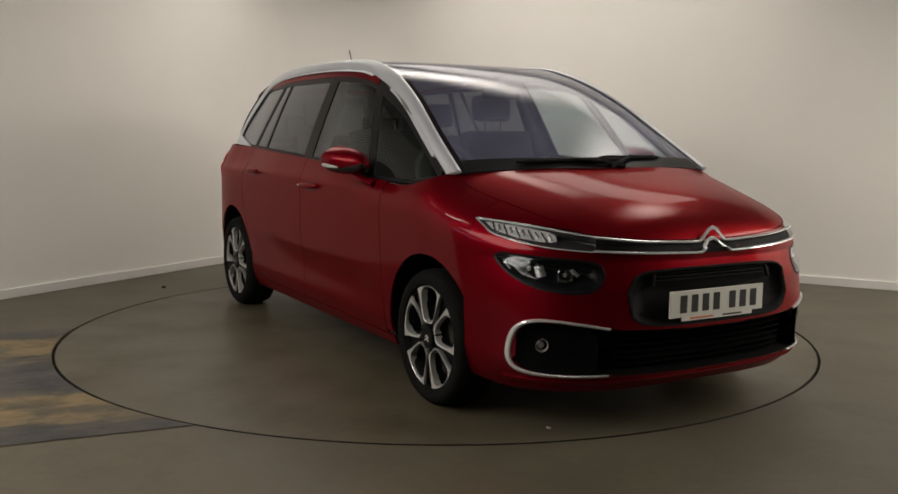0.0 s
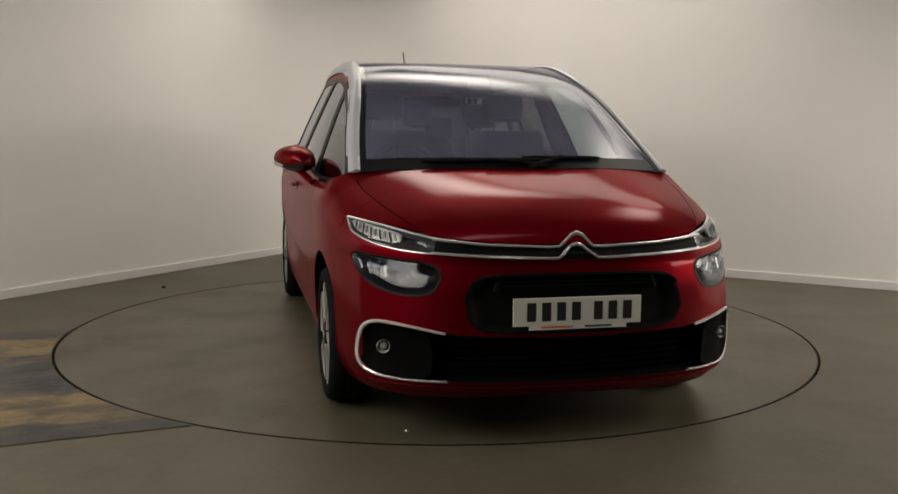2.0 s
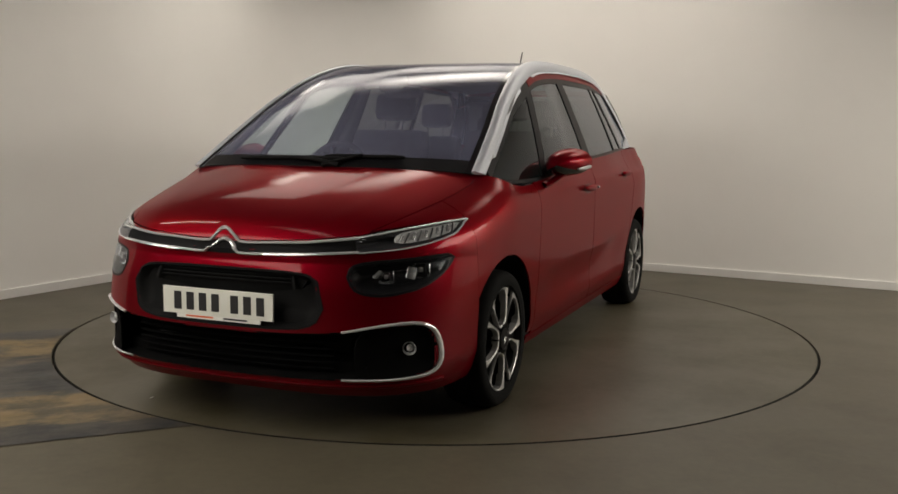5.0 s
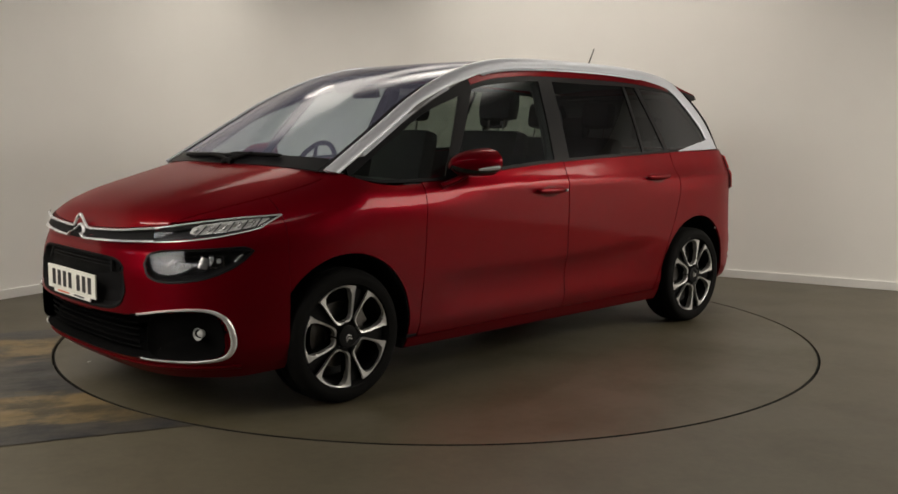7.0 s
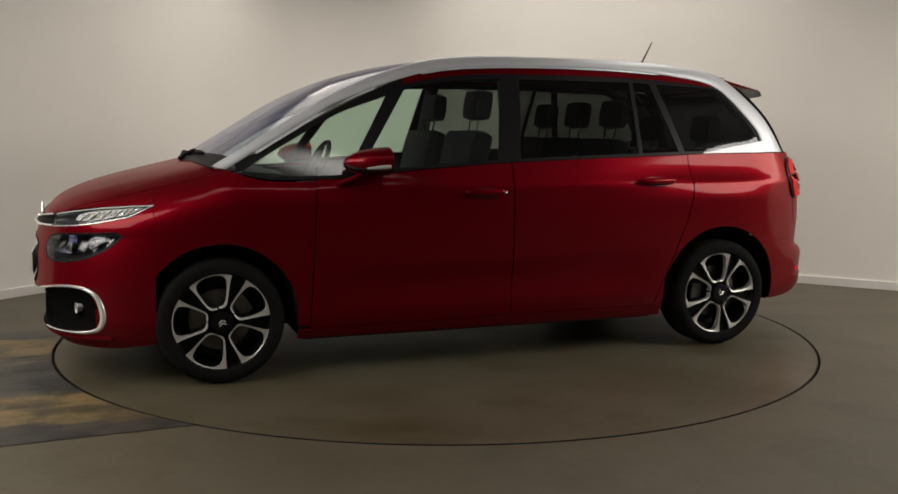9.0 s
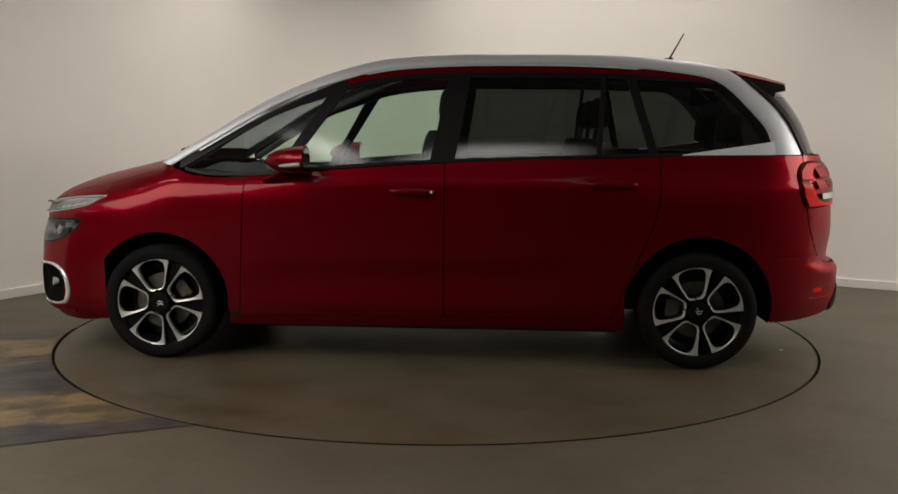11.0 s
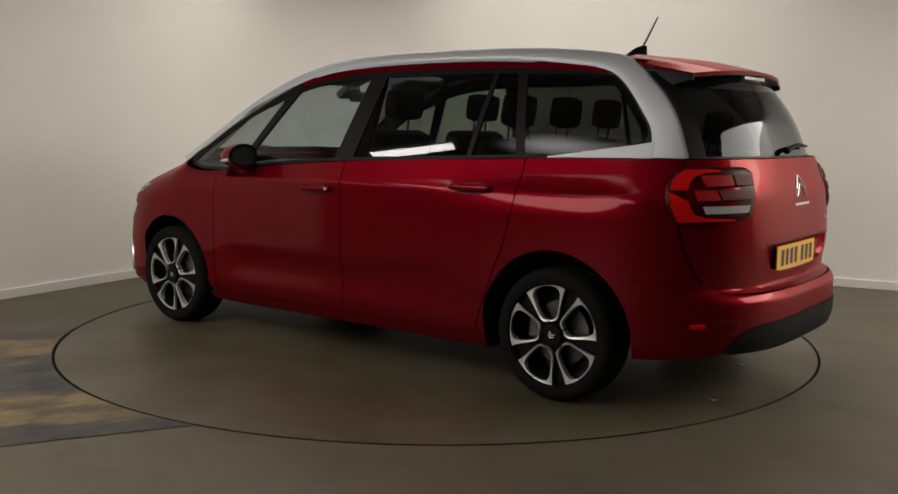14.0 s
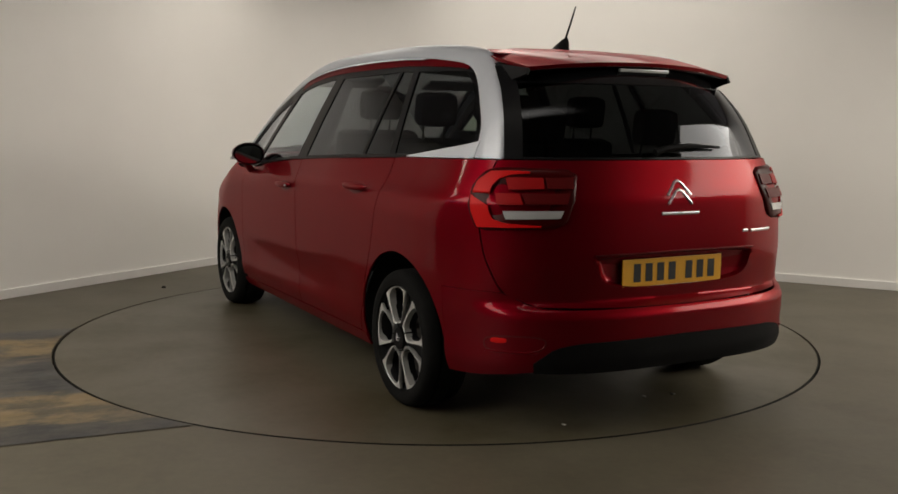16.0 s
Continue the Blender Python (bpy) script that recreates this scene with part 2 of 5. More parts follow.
def block(bm, x0, x1, y0, y1, z0, z1, m=None, bevel=0.0):
    """A box, with its edges rounded by bevel."""
    r = bmesh.ops.create_cube(bm, size=1.0, matrix=Matrix.LocRotScale(((x0 + x1) / 2, (y0 + y1) / 2, (z0 + z1) / 2), None, (x1 - x0, y1 - y0, z1 - z0)))
    vs = r["verts"]
    if bevel:
        es = list({e for v in vs for e in v.link_edges})
        out = bmesh.ops.bevel(bm, geom=es, offset=bevel, segments=2, affect="EDGES", profile=0.6)
        vs = out["verts"]
    if m:
        bmesh.ops.transform(bm, matrix=m, verts=list(vs))


def prism(bm, path, z0, z1, thick):
    """A wall along a path in plan: thick metres to its left, from z0 to z1."""
    n = len(path)
    rows = []
    for i, p in enumerate(path):
        a, b = path[max(i - 1, 0)], path[min(i + 1, n - 1)]
        d = Vector((b[0] - a[0], b[1] - a[1])).normalized()
        o = (p[0] - d.y * thick, p[1] + d.x * thick)
        rows.append([bm.verts.new((*p, z0)), bm.verts.new((*p, z1)), bm.verts.new((*o, z1)), bm.verts.new((*o, z0))])
    for r, q in zip(rows, rows[1:]):
        for k in range(4):
            bm.faces.new((r[k], q[k], q[(k + 1) % 4], r[(k + 1) % 4]))
    bm.faces.new(rows[0])
    bm.faces.new(rows[-1][::-1])
    bmesh.ops.recalc_face_normals(bm, faces=bm.faces)


CORNER = Vector((-1.121, 4.266))
ALONG_L, ALONG_R = Vector((-0.513, -0.858)).normalized(), Vector((0.868, -0.497)).normalized()
LONG_L, LONG_R, ROUND = 15.0, 13.0, 0.9
WALL_END, BAY = 6.2, 4.0


def wall_path():
    """From the far end of the left wall, round the corner, to the far end of the right wall."""
    mid = CORNER + (ALONG_L + ALONG_R) * ROUND
    pts = [CORNER + ALONG_L * k for k in (WALL_END, WALL_END * 0.6, 2.0)]
    for i in range(33):
        a = math.pi / 2 * i / 32
        pts.append(mid - ALONG_R * ROUND * math.cos(a) - ALONG_L * ROUND * math.sin(a))
    pts += [CORNER + ALONG_R * k for k in (2.0, LONG_R * 0.5, LONG_R)]
    return [tuple(p) for p in pts]


WALL = mottled("painted_wall", (0.80, 0.785, 0.755), (0.84, 0.825, 0.795), 0.7, (0.5, 0.62), 60, 0.06)
SHADE = mottled("dark_unseen_wall", (0.07, 0.07, 0.075), (0.09, 0.09, 0.095), 0.7, (0.6, 0.7), 60, 0.06)
SKIRT = mottled("skirting_paint", (0.76, 0.75, 0.73), (0.70, 0.69, 0.67), 3, (0.4, 0.5), 80, 0.05)
CEIL_DIM = mottled("dim_ceiling_tiles", (0.27, 0.27, 0.31), (0.32, 0.32, 0.36), 1.0, (0.7, 0.8), 80, 0.05)
CEIL = mottled("ceiling_paint", (0.66, 0.65, 0.63), (0.72, 0.71, 0.69), 1.0, (0.7, 0.8), 80, 0.05)


def floor_material(name, a, b, stain, rough, stained=(0.46, 0.66)):
    m = mottled(name, a, b, 0.9, rough, 140, 0.05)
    n, l = m.node_tree.nodes, m.node_tree.links
    base = n["Principled BSDF"].inputs["Base Color"]
    first = base.links[0].from_socket
    spots = ramp(m, noise_tex(m, 1.7, 8, 0.7).outputs[0], [(stained[0], (0.0,)), (stained[1], (0.8,))])
    grains = ramp(m, noise_tex(m, 26, 5, 0.6).outputs[0], [(0.3, (0.9, 0.9, 0.9)), (0.7, (1.06, 1.06, 1.06))])
    l.new(mixed(m, 1.0, mixed(m, spots.outputs[0], first, stain), grains.outputs[0], "MULTIPLY"), base)
    return m


FLOOR = floor_material("grey_floor_coating", (0.078, 0.0675, 0.0450), (0.090, 0.0785, 0.0530), (0.057, 0.048, 0.031), (0.46, 0.60))
DISC = floor_material("turntable_coating", (0.078, 0.0680, 0.0445), (0.090, 0.0785, 0.0525), (0.044, 0.035, 0.014), (0.36, 0.52), (0.45, 0.62))
R_DISC, GAP = 2.230, 0.011


EDGE = mottled("worn_edge", (0.004, 0.0038, 0.0035), (0.010, 0.009, 0.008), 4, (0.7, 0.85), 60, 0.2, Specular_IOR_Level=0.1)


def room():
    path = wall_path()
    bm = bmesh.new()
    prism(bm, path, 0.0, CEILING + 0.1, 0.12)
    tagged(part("wall_north", bm, WALL), "plain off-white painted studio wall with rounded corner", "wall", kind="structure")
    end, b = Vector(path[0]), Vector(path[-1])
    # past the end of the white wall the lane comes in through a dark bay
    bay = end - ALONG_R * BAY
    a = CORNER + ALONG_L * LONG_L - ALONG_R * BAY
    c = CORNER + ALONG_L * LONG_L + ALONG_R * LONG_R
    # these walls stay out of view, dark so the car's sides mirror little light
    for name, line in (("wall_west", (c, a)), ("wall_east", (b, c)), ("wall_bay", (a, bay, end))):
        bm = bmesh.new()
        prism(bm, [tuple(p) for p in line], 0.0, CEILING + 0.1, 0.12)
        tagged(part(name, bm, SHADE, smooth=False), "unseen dark grey wall, kept dark for reflections in the car", "wall", kind="structure")
    bm = bmesh.new()
    prism(bm, path, 0.002, 0.068, -0.016)
    tagged(part("baseboard", bm, SKIRT, smooth=False), "low white painted skirting board along the wall", "skirting", kind="structure")
    # ceiling
    bm = bmesh.new()
    out = 0.1
    corners = [CORNER - ALONG_R * BAY, b, c, a]
    mid = sum((Vector(p) for p in corners), Vector((0, 0))) / 4
    low = [bm.verts.new((*(Vector(p) + (Vector(p) - mid).normalized() * out), CEILING)) for p in corners]
    top = [bm.verts.new(v.co + Vector((0, 0, 0.1))) for v in low]
    bm.faces.new(low)
    bm.faces.new(top[::-1])
    for i in range(4):
        bm.faces.new((low[i], top[i], top[(i + 1) % 4], low[(i + 1) % 4]))
    bmesh.ops.recalc_face_normals(bm, faces=bm.faces)
    tagged(part("ceiling", bm, CEIL_DIM, smooth=False), "plain bluish-grey painted ceiling", "ceiling", kind="structure")
    # floor with the round hole for the turntable
    bm = bmesh.new()
    n = 128
    ring = [Vector((math.cos(2 * math.pi * i / n), math.sin(2 * math.pi * i / n))) for i in range(n)]
    hole = [bm.verts.new((*(p * (R_DISC + GAP)), 0)) for p in ring]
    pit = [bm.verts.new((*(p * (R_DISC + GAP)), -0.12)) for p in ring]
    far = []
    for p in ring:
        far.append(bm.verts.new((*(p * 24.0), 0)))
    for i in range(n):
        j = (i + 1) % n
        bm.faces.new((hole[i], hole[j], far[j], far[i]))
        bm.faces.new((pit[i], pit[j], hole[j], hole[i]))
    bm.faces.new(pit)
    bmesh.ops.recalc_face_normals(bm, faces=bm.faces)
    tagged(part("floor", bm, FLOOR, smooth=False), "grey-brown coated concrete floor, slightly glossy", "floor", kind="structure")


def entry_lane():
    """The worn strip on which cars drive up to the turntable."""
    m = material("worn_lane", (0.1, 0.09, 0.08), 0.5)
    n, l = m.node_tree.nodes, m.node_tree.links
    co, sep = n.new("ShaderNodeTexCoord"), n.new("ShaderNodeSeparateXYZ")
    l.new(co.outputs["Object"], sep.inputs[0])
    streak = noise_tex(m, 2.6, 9, 0.68, (0.55, 1.7, 1))
    mul, add = n.new("ShaderNodeMath"), n.new("ShaderNodeMath")
    mul.operation, add.operation = "MULTIPLY_ADD", "MULTIPLY_ADD"
    l.new(streak.outputs[0], mul.inputs[0])
    mul.inputs[1].default_value, mul.inputs[2].default_value = 0.44, 0.28
    l.new(sep.outputs["Y"], add.inputs[0])
    add.inputs[1].default_value = 1 / 2.236
    l.new(mul.outputs[0], add.inputs[2])
    grey, brown = (0.036, 0.035, 0.035), (0.120, 0.091, 0.048)
    r = ramp(m, add.outputs[0], [(0.0, grey), (0.09, grey), (0.12, brown), (0.30, brown), (0.36, grey), (0.66, (0.038, 0.038, 0.038)), (0.71, brown), (0.90, (0.105, 0.082, 0.046)), (0.94, grey)])
    smear = ramp(m, noise_tex(m, 4.2, 10, 0.74, (0.8, 1.1, 1)).outputs[0], [(0.42, (0.50, 0.52, 0.56)), (0.56, (1.45, 1.34, 1.12))])
    l.new(mixed(m, 1.0, r.outputs[0], smear.outputs[0], "MULTIPLY"), n["Principled BSDF"].inputs["Base Color"])
    ramp(m, streak.outputs[0], [(0.3, (0.38,)), (0.7, (0.6,))], "Roughness")
    bump(m, noise_tex(m, 40, 6, 0.7).outputs[0], 0.2)
    way, side = Vector((-0.924, -0.383)), Vector((-0.383, 0.924))
    middle = side * -0.34
    bm = bmesh.new()
    top, low, steps = [], [], 48
    for i in range(steps + 1):
        s = -1.118 + 2.236 * i / steps
        edge = math.sqrt((R_DISC + GAP + 0.004) ** 2 - (s - 0.34) ** 2)
        top.append((bm.verts.new((edge, -s, 0.004)), bm.verts.new((edge, -s, -0.02))))
        low.append((bm.verts.new((8.0, -s, 0.004)), bm.verts.new((8.0, -s, -0.02))))
    for i in range(steps):
        bm.faces.new((top[i][0], low[i][0], low[i + 1][0], top[i + 1][0]))
        bm.faces.new((top[i][0], top[i + 1][0], top[i + 1][1], top[i][1]))
    bmesh.ops.recalc_face_normals(bm, faces=bm.faces)
    ob = part("lane", bm, m, smooth=False)
    ob.matrix_world = Matrix.Translation((middle.x, middle.y, 0)) @ Matrix(((way.x, -side.x, 0, 0), (way.y, -side.y, 0, 0), (0, 0, 1, 0), (0, 0, 0, 1)))
    tagged(ob, "worn brown and grey drive-up strip beside the turntable", "floor strip", kind="structure")


def ceiling_or_fill_light(x, y, turn, long, wide, watts, tint):
    base = new("ceiling_or_fill_light")
    base.matrix_world = pose(x, y, CEILING, 0, 0, turn)
    bm = bmesh.new()
    block(bm, -long / 2 - 0.03, long / 2 + 0.03, -wide / 2 - 0.03, wide / 2 + 0.03, -0.05, 0.0, None, 0.008)
    part("housing", bm, CEIL, base, smooth=False)
    bm = bmesh.new()
    block(bm, -long / 2, long / 2, -wide / 2, wide / 2, -0.062, -0.0505)
    part("diffuser", bm, glow("light_diffuser", tint, 0.3), base, smooth=False)
    tagged(base, "flat white ceiling light or added fill panel with glowing diffuser", "ceiling light", "ceiling lights")


def soft_light(x, y, turn, long, wide, peak):
    """An oval ceiling light whose diffuser fades towards its rim."""
    base = new("soft_light")
    base.matrix_world = pose(x, y, CEILING, 0, 0, turn)
    n = 48

    def oval(profile):
        bm = bmesh.new()
        rows = [[bm.verts.new(((long / 2 + r) * math.cos(2 * math.pi * i / n), (wide / 2 + r) * math.sin(2 * math.pi * i / n), z)) for i in range(n)] for r, z in profile]
        for p, q in zip(rows, rows[1:]):
            for i in range(n):
                bm.faces.new((p[i], p[(i + 1) % n], q[(i + 1) % n], q[i]))
        bm.faces.new(rows[-1])
        bmesh.ops.recalc_face_normals(bm, faces=bm.faces)
        return bm
    part("housing", oval([(0.03, 0.0), (0.03, -0.05), (0.0, -0.05), (0.0, -0.035)]), CEIL, base, smooth=False)
    m = glow("soft_diffuser", WARM, 1.0)
    nodes, links = m.node_tree.nodes, m.node_tree.links
    co, shrink, size, scale = nodes.new("ShaderNodeTexCoord"), nodes.new("ShaderNodeMapping"), nodes.new("ShaderNodeVectorMath"), nodes.new("ShaderNodeMapRange")
    size.operation = "LENGTH"
    shrink.inputs["Scale"].default_value = (2 / long, 2 / wide, 0)
    links.new(co.outputs["Object"], shrink.inputs[0])
    links.new(shrink.outputs[0], size.inputs[0])
    links.new(size.outputs["Value"], scale.inputs["Value"])
    for at, value in ((1, 1.0), (2, 0.0), (3, 0.0), (4, peak)):
        scale.inputs[at].default_value = value
    scale.interpolation_type = "SMOOTHSTEP"
    links.new(scale.outputs["Result"], nodes["Principled BSDF"].inputs["Emission Strength"])
    part("diffuser", oval([(-0.004, -0.047), (-0.006, -0.049)]), m, base, "glowing oval diffuser", smooth=False)
    tagged(base, "oval white ceiling light with a softly glowing diffuser", "ceiling light", "soft ceiling lights")


def turntable():
    base = new("turntable")
    bm = bmesh.new()
    n = 128
    c = bm.verts.new((0, 0, 0))
    levels = [(R_DISC * 0.5, 0), (R_DISC - 0.004, 0.0), (R_DISC, -0.004), (R_DISC, -0.06)]
    rings = [[bm.verts.new((r * math.cos(2 * math.pi * i / n), r * math.sin(2 * math.pi * i / n), z)) for i in range(n)] for r, z in levels]
    for i in range(n):
        j = (i + 1) % n
        bm.faces.new((c, rings[0][i], rings[0][j]))
        for a, b in zip(rings, rings[1:]):
            bm.faces.new((a[i], b[i], b[j], a[j]))
    part("disc", bm, DISC, base, smooth=False)
    bm = bmesh.new()
    outer = [(R_DISC - 0.005, 0.0006), (R_DISC - 0.002, 0.0010), (R_DISC + 0.0005, -0.003), (R_DISC + 0.0005, -0.05)]
    rings = [[bm.verts.new((r * math.cos(2 * math.pi * i / n), r * math.sin(2 * math.pi * i / n), z)) for i in range(n)] for r, z in outer]
    for i in range(n):
        j = (i + 1) % n
        for a, b in zip(rings, rings[1:]):
            bm.faces.new((a[i], b[i], b[j], a[j]))
    part("edge_ring", bm, EDGE, base, "dark worn metal edge of the turntable")
    tagged(base, "round grey coated car turntable flush with floor", "turntable")
    return base


def litter():
    """A few chips and a screw head lying on the floor."""
    for x, y, r in SPECKS:
        bm = bmesh.new()
        bmesh.ops.create_icosphere(bm, subdivisions=1, radius=r)
        for v in bm.verts:
            v.co = Vector((v.co.x * 1.6, v.co.y, v.co.z * 0.35)) * (1 + 0.3 * noise.noise(v.co * 90))
        ob = part("paint_chip", bm, CHIP, TABLE, "small pale chip on the turntable")
        ob.location = (x, y, r * 0.3)
    bm = bmesh.new()
    bmesh.ops.create_cone(bm, segments=12, radius1=0.018, radius2=0.012, depth=0.012, cap_ends=True)
    ob = part("floor_bolt", bm, EDGE)
    ob.location = (-2.136, 1.448, 0.006)
    tagged(ob, "small dark bolt head set in the grey floor", "bolt")


SPECKS = [(-1.99, 0.44, 0.010), (-1.80, -0.15, 0.009), (-1.83, -0.30, 0.011), (1.98, -0.58, 0.009)]
CHIP = material("pale_chip", (0.55, 0.54, 0.50), 0.6)
room()
entry_lane()
for row in LIGHTS:
    ceiling_or_fill_light(*row)
for row in SOFT_LIGHTS:
    soft_light(*row)
TABLE = turntable()
litter()
# ---- panels laid on the car's shape
def lerp(a, b, t):
    return a + (b - a) * t


def steps(n, edge):
    """0 to 1 in n even steps, with an extra one close to each end."""
    return [0.0, edge] + [lerp(edge, 1 - edge, i / n) for i in range(1, n)] + [1 - edge, 1.0]


def sheet(fn, nu, nv, roll=0.008, lip=0.0018, bm=None):
    """A panel from fn(s, t), its rim rolled inwards by roll metres."""
    bm = bm or bmesh.new()
    a, b, c = Vector(fn(0, 0.5)), Vector(fn(0.5, 0.5)), Vector(fn(1, 0.5))
    wide = max(0.01, (a - b).length + (b - c).length)
    a, b, c = Vector(fn(0.5, 0)), Vector(fn(0.5, 0.5)), Vector(fn(0.5, 1))
    tall = max(0.01, (a - b).length + (b - c).length)
    us, vs = steps(nu, min(0.2, lip / wide)), steps(nv, min(0.2, lip / tall))
    pts = [[Vector(fn(s, t)) for t in vs] for s in us]
    nu, nv = len(us), len(vs)

    def normal(i, j):
        u = pts[min(i + 1, nu - 1)][j] - pts[max(i - 1, 0)][j]
        v = pts[i][min(j + 1, nv - 1)] - pts[i][max(j - 1, 0)]
        n = u.cross(v)
        if n.length < 1e-12:
            return Vector((0, 0, 1))
        n.normalize()
        p = pts[i][j]
        return n if n.dot(p - Vector((0.62 * p.x, 0, 0.72))) > 0 else -n

    rim = {}
    grid = [[bm.verts.new(p) for p in row] for row in pts]
    for i in range(nu - 1):
        for j in range(nv - 1):
            bm.faces.new((grid[i][j], grid[i + 1][j], grid[i + 1][j + 1], grid[i][j + 1]))
    if roll:
        loop = [(i, 0) for i in range(nu)] + [(nu - 1, j) for j in range(1, nv)] + [(i, nv - 1) for i in range(nu - 2, -1, -1)] + [(0, j) for j in range(nv - 2, 0, -1)]
        inner = [bm.verts.new(pts[i][j] - normal(i, j) * roll) for i, j in loop]
        for k in range(len(loop)):
            q = (k + 1) % len(loop)
            bm.faces.new((grid[loop[k][0]][loop[k][1]], grid[loop[q][0]][loop[q][1]], inner[q], inner[k]))
    return bm


def face_out(bm):
    """Turn every face away from the middle of the car."""
    bmesh.ops.recalc_face_normals(bm, faces=bm.faces)
    bm.normal_update()
    total = sum(f.calc_area() * f.normal.dot(f.calc_center_median() - Vector((0.62 * f.calc_center_median().x, 0, 0.72))) for f in bm.faces)
    if total < 0:
        bmesh.ops.reverse_faces(bm, faces=bm.faces)
    return bm


def mirrored(bm):
    other = bm.copy()
    for v in other.verts:
        v.co.y = -v.co.y
    bmesh.ops.reverse_faces(other, faces=other.faces)
    return other


def pair(name, bm, mat, parent, label=""):
    """The same part on both sides of the car."""
    face_out(bm)
    other = mirrored(bm)
    return part(name, bm, mat, parent, label), part(name, other, mat, parent, label)


def fixed(v):
    return lambda _: v


def on_side(xl, xr, zb, zt, off=0.0, surface=side_y):
    """fn for sheet: between two upright edges x(z) and two long edges z(x)."""
    def fn(s, t):
        z = 0.7
        for _ in range(6):
            x = lerp(xl(z), xr(z), s)
            z = lerp(zb(x), zt(x), t)
        return (x, surface(x, z) + off, z)
    return fn


def arch(cx, r, cz=0.315):
    """Height of the wheel arch over x, or None outside it."""
    def f(x):
        d = abs(x - cx)
        return cz + math.sqrt(r * r - d * d) if d < r else None
    return f


ARCH_F, ARCH_R, R_ARCH = arch(1.42, 0.372), arch(-1.42, 0.385), 0.372
CAR = new("car")
SILL = curve([(-1.1, 0.262), (0.0, 0.258), (1.1, 0.245)])


def nose_at(deg, z, off=0.0):
    """The point of the nose at an angle in plan round (1.45, 0)."""
    a = radians(deg)
    c, s = math.cos(a), math.sin(a)
    r = solve_for(lambda q: side_y(1.45 + q * c, z) - abs(q * s) if 1.45 + q * c < NOSE(min(z, ZS)) else -1.0, 0.05, 1.2)
    return (1.45 + (r + off) * c, (r + off) * s, z)


def tail_at(deg, z, off=0.0):
    a = radians(deg)
    c, s = math.cos(a), math.sin(a)
    r = solve_for(lambda q: side_y(-1.45 - q * c, z) - abs(q * s) if -1.45 - q * c > TAIL(z) else -1.0, 0.05, 1.2)
    return (-1.45 - (r + off) * c, (r + off) * s, z)


# the line where bonnet and nose meet, by angle
LEAD = curve([(0, 0.797), (8, 0.797), (24.5, 0.808), (38.4, 0.827), (53.7, 0.853), (71.6, 0.876)])
SHUT_Y = spline([(1.36, 0.757), (1.55, 0.747), (1.84, 0.682), (2.04, 0.610), (2.13, 0.555), (2.25, 0.47)])


def bonnet():
    def fn(s, t):
        v = 2 * s - 1
        deg = v * 40.0
        x0, y0, z0 = nose_at(deg, LEAD(abs(deg)))
        x1 = 1.385 + 0.10 * (1 - v * v)
        x = lerp(x0, x1, t)
        y = y0 * SHUT_Y(x) / SHUT_Y(x0)
        z = bonnet_z(x, y)
        # two soft creases that run forward
        k = abs(y) / SHUT_Y(x)
        z += 0.003 * math.exp(-((k - 0.74) / 0.07) ** 2) * min(1, 3 * t) * (1 - t)
        if t == 0:
            z = z0
        return (x, y, z)
    part("bonnet", face_out(sheet(fn, 64, 44, 0.014)), PAINT, CAR)


def front_wing():
    # the top edge follows the bonnet's side edge, a gap of 4 mm away
    x0, y0, _ = nose_at(40.0, LEAD(40.0))
    beside = [(x, bonnet_z(x, y0 * SHUT_Y(x) / SHUT_Y(x0) + 0.004)) for x in (1.46, 1.52, 1.58, 1.64, 1.70, 1.77, 1.84, 1.91, 1.98, 2.04, 2.09, 2.13)]
    top = curve([(0.95, 0.978), (1.10, 0.976), (1.22, 0.986), (1.33, 1.016), (1.40, 1.040)] + beside)
    low = lambda x: ARCH_F(x) or lerp(0.215, 0.205, x)
    bm = sheet(on_side(lambda z: 0.956 + 0.05 * (0.98 - z), fixed(1.052), lambda x: 0.262, top), 4, 30)
    sheet(on_side(fixed(1.052), fixed(1.7185), low, top), 40, 30, bm=bm)
    lead = curve([(1.718, 0.876), (1.973, 0.857), (2.144, 0.830)])
    sheet(on_side(fixed(1.721), fixed(2.115), lead, top), 20, 8, bm=bm)
    bmesh.ops.remove_doubles(bm, verts=bm.verts, dist=0.0005)
    pair("front_wing", bm, PAINT, CAR)


DOOR_REAR = curve([(0.2, -0.955), (0.30, -0.985), (0.536, -1.079), (0.75, -1.165), (0.96, -1.207), (1.12, -1.207)])
BELT_LOW = lambda x: BELT_Z(x) - 0.004


def doors():
    front = sheet(on_side(lambda z: 0.951 + 0.05 * (0.98 - z), fixed(-0.092), SILL, BELT_LOW), 40, 40)
    rear = sheet(on_side(fixed(-0.098), lambda z: DOOR_REAR(z), SILL, BELT_LOW), 40, 40)
    f = pair("front_door", front, PAINT, CAR)
    r = pair("rear_door", rear, PAINT, CAR)
    for (d0, x0, x1, z) in ((f, 0.19, -0.045, 0.916), (r, -0.83, -1.085, 0.962)):
        for d, sgn in zip(d0, (1, -1)):
            handle(d, x0, x1, z, sgn)


